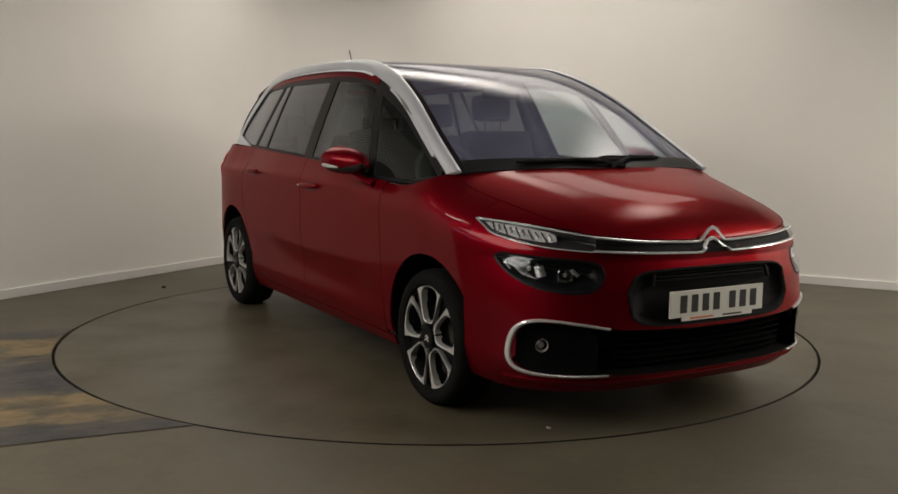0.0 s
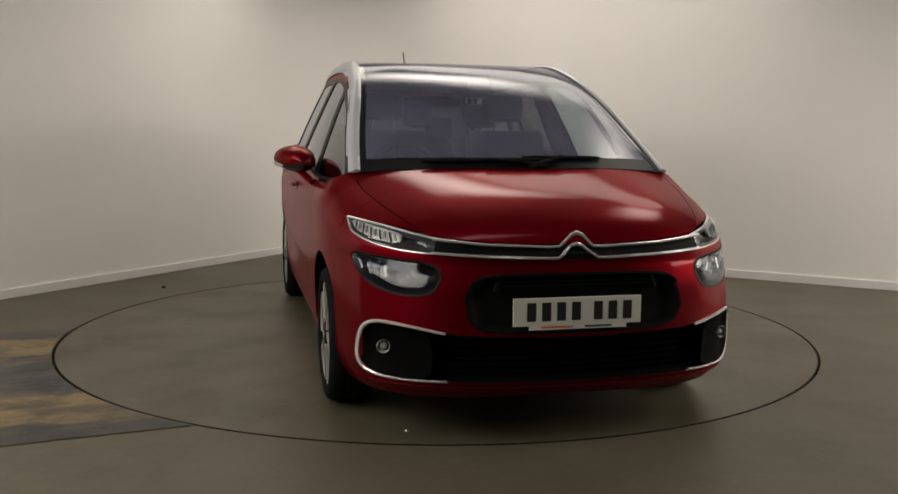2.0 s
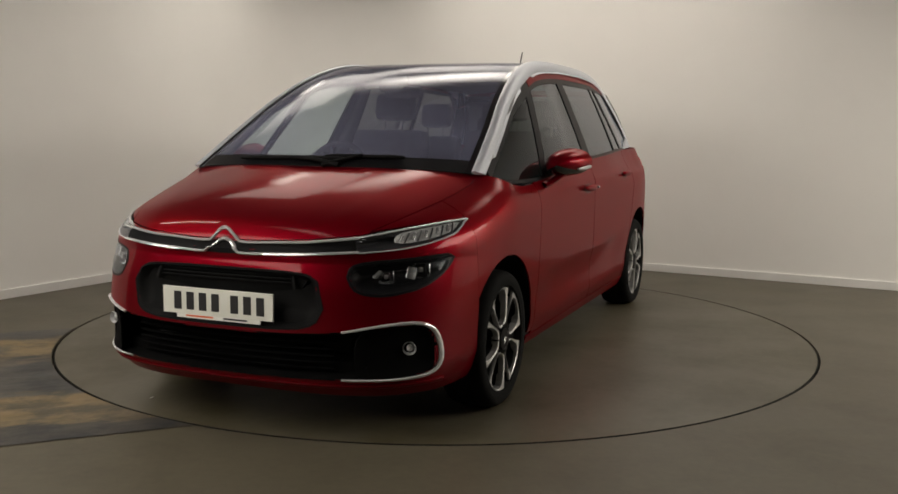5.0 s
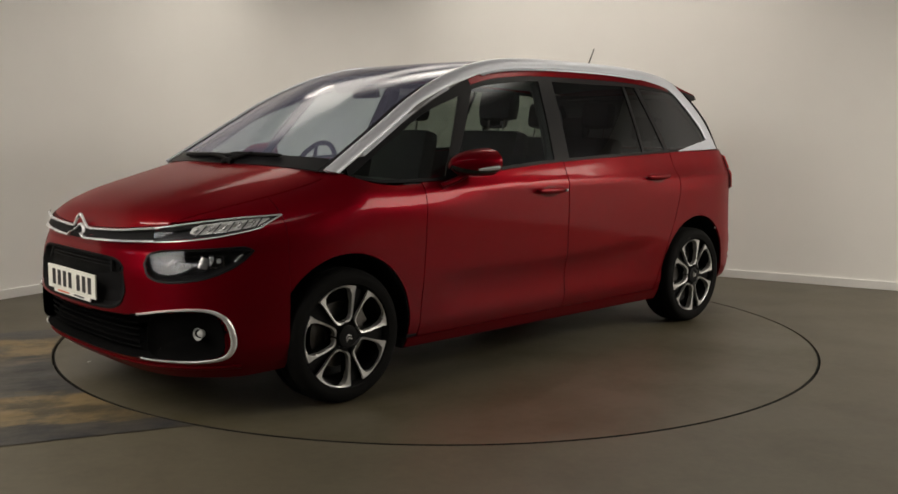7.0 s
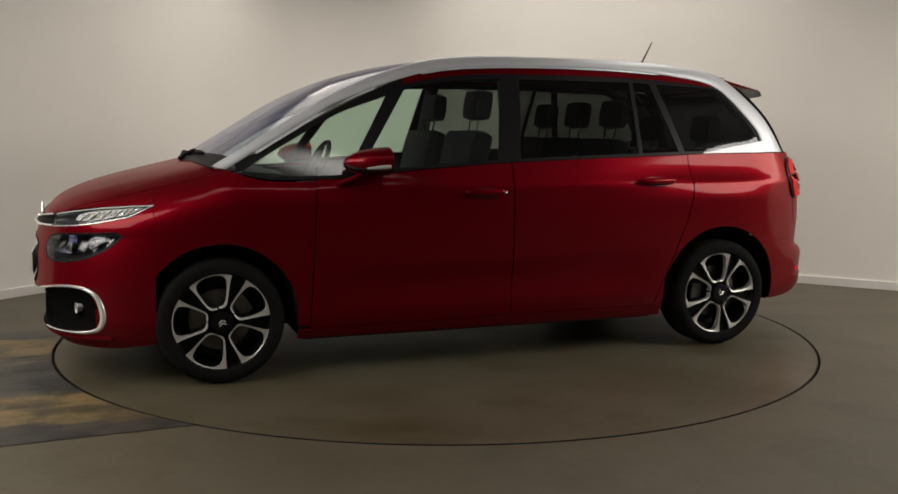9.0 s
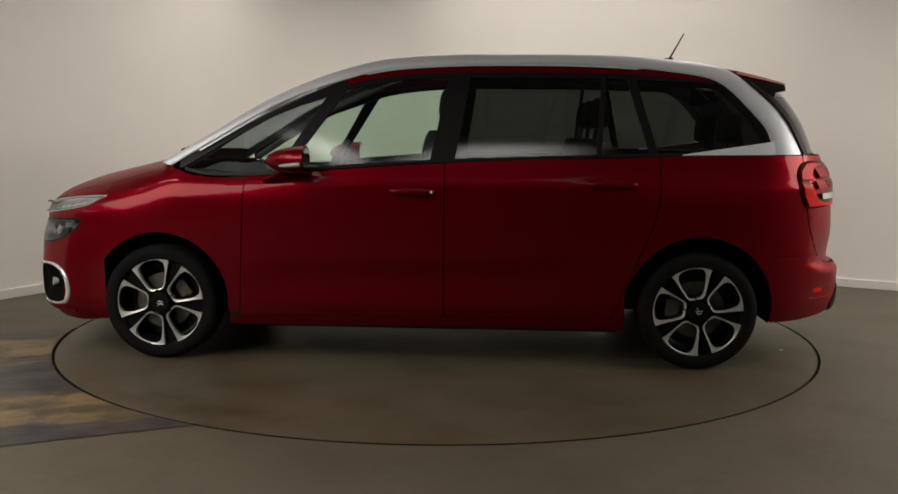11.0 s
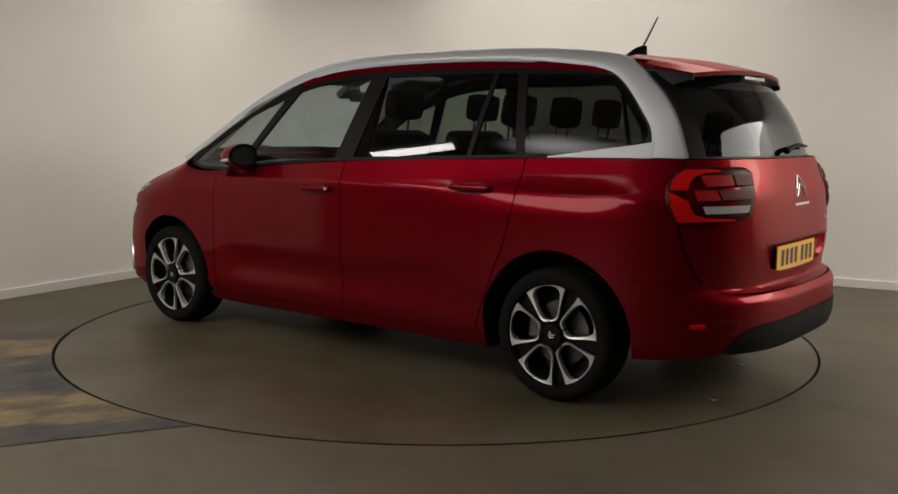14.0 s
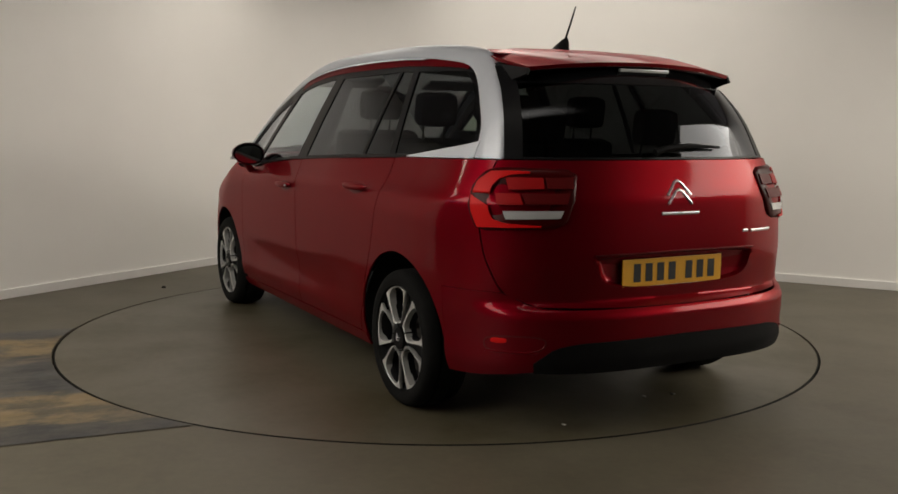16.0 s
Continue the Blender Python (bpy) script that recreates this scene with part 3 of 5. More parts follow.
def handle(door, x0, x1, z, sgn):
    """A pull handle with its lock; a darker oval paints the cup's shade."""
    bm = bmesh.new()
    n, m = 20, 10
    rings = []
    for i in range(n + 1):
        s = i / n
        x = lerp(x0, x1, s)
        swell = math.sin(math.pi * min(1, max(0, s))) ** 0.35
        y = side_y(x, z) + 0.012 + 0.016 * swell
        h, w = 0.004 + 0.013 * swell, 0.003 + 0.008 * swell
        rings.append([bm.verts.new((x, sgn * (y + w * math.cos(a)), z + h * math.sin(a) + 0.004 * (1 - swell))) for a in (2 * math.pi * k / m for k in range(m))])
    for a, b in zip(rings, rings[1:]):
        for k in range(m):
            bm.faces.new((a[k], a[(k + 1) % m], b[(k + 1) % m], b[k]))
    bm.faces.new(rings[0])
    bm.faces.new(rings[-1])
    bmesh.ops.recalc_face_normals(bm, faces=bm.faces)
    h = part("handle", bm, PAINT, door)
    bm = bmesh.new()
    mid = (x0 + x1) / 2
    pts = []
    for k in range(24):
        a = 2 * math.pi * k / 24
        pts.append((mid + 0.085 * math.cos(a), z - 0.006 + 0.030 * math.sin(a)))
    outer = [bm.verts.new((x, sgn * (side_y(x, q) + 0.0015), q)) for x, q in pts]
    inner = [bm.verts.new((lerp(mid, x, 0.72), sgn * (side_y(x, q) + 0.003), lerp(z - 0.006, q, 0.72))) for x, q in pts]
    for k in range(24):
        bm.faces.new((outer[k], outer[(k + 1) % 24], inner[(k + 1) % 24], inner[k]))
    bm.faces.new(inner)
    bmesh.ops.recalc_face_normals(bm, faces=bm.faces)
    part("cup_shade", bm, SHADED_PAINT, door, "darker red oval painted as the shade of the handle cup")
    if x0 > 0:
        bm = bmesh.new()
        bmesh.ops.create_uvsphere(bm, u_segments=12, v_segments=8, radius=0.008, matrix=Matrix.Translation((x1 + 0.016, sgn * (side_y(x1, z) + 0.036), z)))
        part("lock", bm, CHROME, door, "small chrome key lock")


# darker copy of the body paint: the shade of recesses put into colour
SHADED_PAINT = material("red_paint_shaded", (0.10, 0.0008, 0.003), 0.45, 0.5, Coat_Weight=0.1)


# half angle of the tailgate's seam by height
GATE = curve([(0.53, 36.0), (0.545, 41.0), (0.56, 45.0), (0.60, 50.5), (0.68, 53.6), (0.756, 55.6), (0.9, 57.0), (1.0, 56.5), (1.12, 54.4)])


def rear_quarter():
    top = lambda x: curve([(-2.0, 1.118), (-1.2, 1.108)])(x)
    low = lambda x: ARCH_R(x) or 0.235
    # ahead of the arch, over it, and behind it up to the lamp and bumper
    bm = sheet(on_side(lambda z: DOOR_REAR(z) - 0.006, lambda z: min(DOOR_REAR(z) - 0.012, -1.036), fixed(0.235), top), 3, 40)
    sheet(on_side(lambda z: min(DOOR_REAR(z) - 0.012, -1.036), fixed(-1.80), low, top), 44, 34, bm=bm)
    sheet(on_side(fixed(-1.80), lambda z: tail_at(GATE(z) + 0.45, z)[0], fixed(0.602), top), 14, 30, bm=bm)
    bmesh.ops.remove_doubles(bm, verts=bm.verts, dist=0.0005)
    pair("rear_quarter_panel", bm, PAINT, CAR)


def sills():
    bm = sheet(on_side(fixed(1.05), fixed(-1.03), fixed(0.195), lambda x: SILL(x) - 0.005, 0.004), 30, 6)
    pair("sill", bm, PAINT, CAR)


def in_polygon(p, poly):
    inside = False
    for (x1, y1), (x2, y2) in zip(poly, poly[1:] + poly[:1]):
        if (y1 > p[1]) != (y2 > p[1]) and p[0] < (x2 - x1) * (p[1] - y1) / (y2 - y1) + x1:
            inside = not inside
    return inside


def rounded(poly, n=48, soft=3):
    """A closed outline through few corners, softened and evenly stepped."""
    pts = [Vector(p) for p in poly]
    for _ in range(soft):
        nxt = []
        for i in range(len(pts)):
            a, b = pts[i], pts[(i + 1) % len(pts)]
            nxt += [a.lerp(b, 0.22), a.lerp(b, 0.78)]
        pts = nxt
    lens = [(pts[(i + 1) % len(pts)] - pts[i]).length for i in range(len(pts))]
    total, out = sum(lens), []
    for k in range(n):
        d, i = total * k / n, 0
        while d > lens[i]:
            d -= lens[i]
            i += 1
        out.append(tuple(pts[i].lerp(pts[(i + 1) % len(pts)], d / lens[i])))
    return out


# openings of the nose, as (degrees in plan, height)
LAMP_STRIP = [(72.0, 0.870), (68, 0.838), (65.5, 0.817), (51, 0.777), (38, 0.762), (36, 0.775), (37.5, 0.815), (52, 0.846), (62, 0.858)]
HEADLAMP = [(64.5, 0.742), (60, 0.675), (53.0, 0.622), (43.5, 0.598), (37.5, 0.610), (35.2, 0.66), (36, 0.705), (40, 0.722), (50, 0.730)]
GRILLE = [(29.5, 0.575), (28.5, 0.510), (25, 0.470), (15, 0.460), (-15, 0.460), (-25, 0.470), (-28.5, 0.510), (-29.5, 0.575), (-28.5, 0.645), (-25.5, 0.678), (-15, 0.686), (15, 0.686), (25.5, 0.678), (28.5, 0.645)]
FOG = [(55.8, 0.35), (54.6, 0.302), (50, 0.283), (38, 0.285), (37, 0.36), (38, 0.446), (43, 0.462), (50, 0.467), (54.0, 0.446)]
HALF_MOUTH = [(0, 0.440), (15, 0.442), (33, 0.456), (43, 0.478), (51, 0.482), (55.5, 0.455), (57.5, 0.35), (56.0, 0.292), (50, 0.272), (34, 0.268), (15, 0.258), (0, 0.256)]
MOUTH = HALF_MOUTH + [(-a, z) for a, z in HALF_MOUTH[-2:0:-1]]
GUIDE = [(69.5, 0.861), (67.3, 0.842), (65, 0.825), (55, 0.797), (47, 0.789), (48, 0.827), (56, 0.845), (63, 0.854)]


def other_side(poly):
    return [(-a, z) for a, z in poly]


def nose_skin():
    holes = [rounded(p, 60, 1) for p in (LAMP_STRIP, HEADLAMP)]
    holes = holes + [other_side(p) for p in holes] + [rounded(GRILLE, 60), rounded(MOUTH, 120, 2)]
    bm = bmesh.new()
    na, nz = 190, 96
    edge = {}
    for j in range(nz + 1):
        z = lerp(0.185, 0.88, j / nz)
        edge[j] = math.degrees(math.atan2(side_y(1.7195, z), 1.7195 - 1.45))
    grid = []
    for i in range(na + 1):
        row = []
        v = 2 * i / na - 1
        for j in range(nz + 1):
            t = j / nz
            z = lerp(0.185, 0.88, t)
            deg = v * edge[j]
            z = lerp(0.185, LEAD(abs(v * 71.6)) - 0.004, t)
            if z < 0.30 and abs(deg) > 60:
                z = max(z, 0.185 + 0.02 * (abs(deg) - 60) / 12)
            p = nose_at(deg, z, 0.0)
            row.append((bm.verts.new(p), deg, z))
        grid.append(row)
    for i in range(na):
        for j in range(nz):
            q = (grid[i][j], grid[i + 1][j], grid[i + 1][j + 1], grid[i][j + 1])
            c = (sum(k[1] for k in q) / 4, sum(k[2] for k in q) / 4)
            if not any(in_polygon(c, h) for h in holes):
                bm.faces.new([k[0] for k in q])
    for v in [v for v in bm.verts if not v.link_faces]:
        bm.verts.remove(v)
    part("front_bumper", face_out(bm), PAINT, CAR)


def inset(name, poly, rings, mat, at=nose_at, parent=CAR, label="", n=72, soft=3, cap=True, scale=None):
    """An outline on the nose or tail, lofted through rings of (size, offset)."""
    out = rounded(poly, n, soft)
    cx, cz = sum(p[0] for p in out) / n, sum(p[1] for p in out) / n
    # grow and shrink by a distance, not by a factor
    bm = bmesh.new()
    rows = []
    for grow, off in rings:
        row = []
        for k in range(n):
            a, b = Vector(out[k - 1]), Vector(out[(k + 1) % n])
            d = Vector(((b.x - a.x) * 0.0135, b.y - a.y)).normalized()
            nrm = Vector((d.y, -d.x))
            p = Vector((out[k][0] * 0.0135, out[k][1]))
            c = Vector((cx * 0.0135, cz))
            if nrm.dot(p - c) < 0:
                nrm = -nrm
            g = max(grow, -0.92 * abs(nrm.dot(p - c)))
            q = p + nrm * g
            row.append(bm.verts.new(at(q.x / 0.0135, q.y, off)))
        rows.append(row)
    for r, s in zip(rows, rows[1:]):
        for k in range(n):
            bm.faces.new((r[k], r[(k + 1) % n], s[(k + 1) % n], s[k]))
    if cap:
        hub = bm.verts.new(sum((v.co for v in rows[-1]), Vector()) / n)
        for k in range(n):
            bm.faces.new((rows[-1][k], rows[-1][(k + 1) % n], hub))
    return part(name, face_out(bm), mat, parent, label)


def strip_on(name, line, width, height, mat, at=nose_at, parent=CAR, label="", n=60, off=0.0):
    """A rounded bar that follows a line of (degrees, height) on the nose."""
    pts = [Vector(p) for p in line]
    lens = [((b.x - a.x) * 0.0135) ** 2 + (b.y - a.y) ** 2 for a, b in zip(pts, pts[1:])]
    lens = [math.sqrt(q) for q in lens]
    total = sum(lens)
    mids = []
    for k in range(n + 1):
        d, i = total * k / n, 0
        while i < len(lens) - 1 and d > lens[i]:
            d -= lens[i]
            i += 1
        mids.append(pts[i].lerp(pts[i + 1], min(1, d / lens[i])))
    bm = bmesh.new()
    rows = []
    for k, p in enumerate(mids):
        a, b = mids[max(k - 1, 0)], mids[min(k + 1, n)]
        d = Vector(((b.x - a.x) * 0.0135, b.y - a.y)).normalized()
        nrm = Vector((-d.y, d.x))
        w = width if not callable(width) else width(k / n)
        row = []
        for q, h in ((-1, -0.004), (-0.9, 0.55), (-0.45, 0.95), (0.45, 0.95), (0.9, 0.55), (1, -0.004)):
            row.append(bm.verts.new(at(p.x + nrm.x * w / 2 * q / 0.0135, p.y + nrm.y * w / 2 * q, off + height * h)))
        rows.append(row)
    for r, s in zip(rows, rows[1:]):
        for k in range(len(r) - 1):
            bm.faces.new((r[k], r[k + 1], s[k + 1], s[k]))
    bm.faces.new(rows[0])
    bm.faces.new(rows[-1])
    return part(name, face_out(bm), mat, parent, label)


bonnet()
front_wing()
doors()
rear_quarter()
sills()
nose_skin()
# ---- front: grille, lamps, plate
def plate(name, at, z0, z1, half, mat, flip):
    """A flat number plate with dark bars for its characters."""
    holder = new(name)
    holder.parent = CAR
    holder.matrix_local = at
    h = (z1 - z0) / 2
    bm = bmesh.new()
    block(bm, -half, half, -0.004, 0.004, -h, h, None, 0.002)
    part("plate_face", bm, mat, holder, smooth=False)
    x = half - 0.055
    for k in range(7):
        bm = bmesh.new()
        block(bm, x - 0.036, x, 0.0042, 0.0052, -h * 0.66, h * 0.66)
        part("character_bar", bm, INK, holder, smooth=False)
        x -= 0.0605 + (0.030 if k == 3 else 0)
    bm = bmesh.new()
    block(bm, -half * 0.77, half * 0.75, -0.003, 0.003, -h - 0.016, -h + 0.004)
    part("footer", bm, STRIP, holder, "pale dealer strip under the plate", smooth=False)
    for x0, x1, m in ((0.02, 0.15, ORANGE), (-0.14, -0.03, INK)):
        bm = bmesh.new()
        block(bm, x0, x1, 0.0032, 0.0040, -h - 0.010, -h - 0.003)
        part("print_bar", bm, m, holder, smooth=False)


def front_end():
    inset("grille", GRILLE, [(0.006, -0.002), (0.004, 0.004), (-0.004, 0.003), (-0.012, -0.012), (-0.02, -0.03), (-0.06, -0.035)], PLASTIC, label="black plastic upper grille round the plate")
    # slats of the upper grille
    for z in (0.668, 0.654, 0.640):
        strip_on("slat", [(-21, z), (21, z)], 0.007, 0.006, PLASTIC, off=-0.022, n=30)
    for sgn in (1, -1):
        strip_on("grille_block", [(sgn * 21.5, 0.674), (sgn * 22.2, 0.62)], 0.018, 0.010, PLASTIC, off=-0.02, n=8)
    inset("lower_grille", MOUTH, [(0.004, -0.004), (0.0, 0.002), (-0.010, -0.02), (-0.02, -0.06), (-0.06, -0.07)], GRILLE_BLACK, soft=2, n=140, label="wide black lower grille")
    for z in (0.298, 0.325, 0.352, 0.379, 0.406):
        strip_on("slat", [(-32, z + 0.004), (0, z - 0.004), (32, z + 0.004)], 0.009, 0.010, GRILLE_BLACK, off=-0.055, n=40)
    for sgn in (1, -1):
        k = (lambda poly: poly) if sgn > 0 else other_side
        fog = inset("fog_surround", k(FOG), [(0.014, -0.002), (0.012, 0.0015), (-0.004, -0.012), (-0.02, -0.022), (-0.05, -0.026)], GRILLE_BLACK, label="black fog lamp surround")
        line = [(33.5, 0.459), (43, 0.485), (50.5, 0.490), (54.5, 0.473), (57.2, 0.435), (58.6, 0.35), (57.6, 0.300), (55.5, 0.275), (50, 0.264), (33.5, 0.266)]
        smooth_line = rounded_line(k(line))
        strip_on("chrome_trim", smooth_line, lambda s: 0.011 + 0.011 * math.exp(-((s - 0.52) / 0.2) ** 2), 0.010, CHROME, parent=fog, label="chrome hook round the fog lamp", n=80)
        # fog lamp
        p, q = Vector(nose_at(sgn * 50.0, 0.385, -0.022)), Vector(nose_at(sgn * 51.0, 0.385, 0.0))
        lamp = round_lamp("fog_lamp", p, (Vector((1, 0.25 * sgn, 0))).normalized(), 0.026, fog)
        head = inset("headlight", k(HEADLAMP), [(0.010, -0.004), (0.006, 0.003), (-0.002, 0.002), (-0.008, -0.012), (-0.022, -0.045), (-0.05, -0.06)], PILLAR, label="headlight in a black surround", soft=1)
        inset("lamp_cover", k(HEADLAMP), [(0.001, 0.001), (-0.02, 0.004), (-0.04, 0.005)], LENS, parent=head, label="clear headlight cover", soft=1)
        for deg, z, w in ((54.5, 0.682, 0.036), (45.0, 0.662, 0.030)):
            c = Vector(nose_at(sgn * deg, z, -0.040))
            round_lamp("reflector_bowl", c, Vector((1, 0.5 * sgn, 0)).normalized(), w, head, square=True)
        for line, w in (([(61.0, 0.712), (59.0, 0.680)], 0.012), ([(51.6, 0.698), (50.6, 0.656)], 0.034), ([(43.4, 0.690), (41.6, 0.664)], 0.014)):
            strip_on("reflector_facet", k(line), w, 0.006, BRIGHT, parent=head, off=-0.016, n=12)
        strip = inset("daytime_lamp", k(LAMP_STRIP), [(0.004, -0.003), (0.001, 0.002), (-0.006, -0.008), (-0.018, -0.018)], LAMP_GREY, label="slim daytime running lamp", soft=2)
        guide = inset("light_guide", k(GUIDE), [(0.0, -0.016), (-0.001, -0.006), (-0.006, -0.005)], WHITE_LENS, parent=strip, label="pale light guide", soft=1)
        for i in range(5):
            deg = 65.5 - i * 3.7
            z = 0.840 - i * 0.0072
            strip_on("separator", k([(deg + 1.0, z + 0.018), (deg - 1.2, z - 0.020)]), 0.005, 0.004, LAMP_GREY, parent=strip, off=-0.005, n=6)
            strip_on("facet", k([(deg - 1.0, z + 0.010), (deg - 2.2, z - 0.012)]), 0.010, 0.003, BRIGHT, parent=strip, off=-0.005, n=6)
        inset("lamp_cover", k(LAMP_STRIP), [(0.000, 0.001), (-0.012, 0.003)], LENS, parent=strip, label="clear lamp cover", soft=2)
        edge = [(72.2, 0.870), (62, 0.861), (52, 0.848), (37.5, 0.816)]
        strip_on("chrome_edge", rounded_line(k(edge)), 0.007, 0.006, CHROME, parent=strip, n=50)
        edge = [(71.8, 0.868), (67.8, 0.838), (65.3, 0.815), (51, 0.774), (38, 0.760)]
        strip_on("chrome_edge", rounded_line(k(edge)), 0.006, 0.006, CHROME, parent=strip, n=50)
    # black band between the two chrome bars
    top = [(38, 0.818), (24.5, 0.798), (8, 0.787), (5.0, 0.789), (1.6, 0.834), (0, 0.842)]
    low = [(38, 0.764), (24.5, 0.754), (8, 0.746), (5.6, 0.747), (1.7, 0.791), (0, 0.798)]
    def band(s, t):
        deg = (2 * s - 1) * 37.5
        a = abs(deg)
        z0 = curve([(0, 0.742), (8, 0.744), (24.5, 0.752), (38, 0.763)])(a)
        z1 = curve([(0, 0.790), (8, 0.790), (24.5, 0.800), (38, 0.818)])(a)
        return nose_at(deg, lerp(z0, z1, t), 0.003)
    bar = part("centre_band", face_out(sheet(band, 80, 5, 0.004)), PLASTIC, CAR, "black band between chrome bars")
    def upright(deg, z, off=0.0):
        """The chevrons stand upright over the edge of the bonnet."""
        x, y, _ = nose_at(deg, min(z, 0.785), off)
        return (x, y, z)
    for line in (top, low):
        whole = line + [(-a, z) for a, z in line[-2::-1]]
        strip_on("chrome_bar", whole, lambda s: 0.0110 + 0.005 * math.exp(-((s - 0.5) / 0.03) ** 2), 0.011, CHROME, at=upright, n=220, off=0.004, parent=bar, label="chrome bar that peaks into a chevron")
    z0, z1 = 0.489, 0.598
    plate("number_plate", Matrix.Translation((2.292, -0.007, (z0 + z1) / 2)) @ pose(0, 0, 0, 0, 0, -90), z0, z1, 0.262, PLATE_W, 1)
    # lip below the mouth
    strip_on("bumper_lip", [(-60, 0.238), (-34, 0.236), (0, 0.228), (34, 0.236), (60, 0.238)], 0.022, 0.010, PAINT, n=90)


def rounded_line(pts, n=3):
    """Corners of an open line cut round."""
    pts = [Vector(p) for p in pts]
    for _ in range(n):
        nxt = [pts[0]]
        for a, b in zip(pts, pts[1:]):
            nxt += [a.lerp(b, 0.25), a.lerp(b, 0.75)]
        pts = nxt + [pts[-1]]
    return [tuple(p) for p in pts]


def round_lamp(name, c, way, r, parent, square=False):
    """A bowl reflector with a bulb and a lens, facing way."""
    m = way.to_track_quat("Z", "Y").to_matrix().to_4x4()
    m.translation = c
    bm = bmesh.new()
    n = 24
    rows = []
    for k, (q, d) in enumerate(((1.05, 0.012), (1.0, 0.014), (0.94, 0.010), (0.7, -0.012), (0.4, -0.026), (0.12, -0.030))):
        row = []
        for i in range(n):
            a = 2 * math.pi * i / n
            e = 1.0
            if square:
                e = 1 / max(abs(math.cos(a)), abs(math.sin(a)) * 1.25) ** 0.75
            row.append(bm.verts.new(m @ Vector((r * q * e * math.cos(a), r * q * e * math.sin(a), d))))
        rows.append(row)
    for a, b in zip(rows, rows[1:]):
        for i in range(n):
            bm.faces.new((a[i], a[(i + 1) % n], b[(i + 1) % n], b[i]))
    bm.faces.new(rows[-1])
    bmesh.ops.recalc_face_normals(bm, faces=bm.faces)
    ob = part(name, bm, WHITE_LENS if name == "fog_lamp" else REFLECT, parent)
    bm = bmesh.new()
    bmesh.ops.create_uvsphere(bm, u_segments=10, v_segments=8, radius=r * (0.62 if name == "fog_lamp" else 0.3), matrix=m @ Matrix.Translation((0, 0, -0.006)))
    part("bulb", bm, WHITE_LENS, parent if name != "fog_lamp" else parent)
    return ob


# ---- greenhouse: windows, pillars, rails
RAIL_OUT = [(1.432, 1.049), (1.06, 1.270), (0.863, 1.386), (0.635, 1.494), (0.438, 1.562), (0.24, 1.608), (-0.04, 1.632), (-0.45, 1.638), (-0.95, 1.635), (-1.30, 1.615), (-1.52, 1.587), (-1.65, 1.530), (-1.802, 1.395), (-1.896, 1.270), (-1.963, 1.122)]
RAIL_IN = [(1.375, 1.034), (1.03, 1.240), (0.80, 1.370), (0.60, 1.452), (0.44, 1.503), (0.245, 1.552), (-0.04, 1.578), (-0.45, 1.589), (-0.95, 1.581), (-1.275, 1.553), (-1.47, 1.524), (-1.60, 1.455), (-1.725, 1.318), (-1.785, 1.230), (-1.806, 1.122)]


def along(line, tight=2):
    """A smooth run through the points of a line: f(0..1)."""
    n = len(line) - 1
    fx = spline([(i / n, p[0]) for i, p in enumerate(line)])
    fz = spline([(i / n, p[1]) for i, p in enumerate(line)])
    return lambda s: (fx(s), fz(s))


def rails():
    a, b = along(RAIL_IN), along(RAIL_OUT)
    def fn(s, t):
        p, q = a(s), b(s)
        # the outer face, then a narrow top face turned in towards the roof
        k, w = min(1.0, t / 0.75), max(0.0, (t - 0.75) / 0.25)
        x, z = lerp(p[0], q[0], k), lerp(p[1], q[1], k)
        return (x, glass_y(x, z) + 0.004 + 0.009 * math.sin(math.pi * k) ** 0.6 - 0.030 * w, z + 0.006 * math.sin(math.pi * w))
    bm = sheet(fn, 110, 12, 0.016)
    tip = on_side(fixed(-1.325), fixed(-1.815), lambda x: 1.114 + 0.006 * (-1.325 - x) / 0.5, curve([(-1.83, 1.196), (-1.80, 1.188), (-1.60, 1.158), (-1.325, 1.119)]), 0.012, glass_y)
    sheet(tip, 24, 5, 0.014, bm=bm)
    pair("roof_rail", bm, SILVER, CAR, "satin silver roof rail that hooks down the rear pillar")


TOP_GLASS = curve([(-1.62, 1.478), (-1.45, 1.496), (-1.085, 1.508), (-0.90, 1.513), (-0.2, 1.513), (0.0, 1.507), (0.20, 1.491), (0.38, 1.462), (0.567, 1.402), (0.80, 1.318), (1.05, 1.180), (1.32, 1.020)])
RAIL_LOW = curve([(p[0], p[1] - 0.002) for p in RAIL_IN[::-1] if p[0] > -1.61])


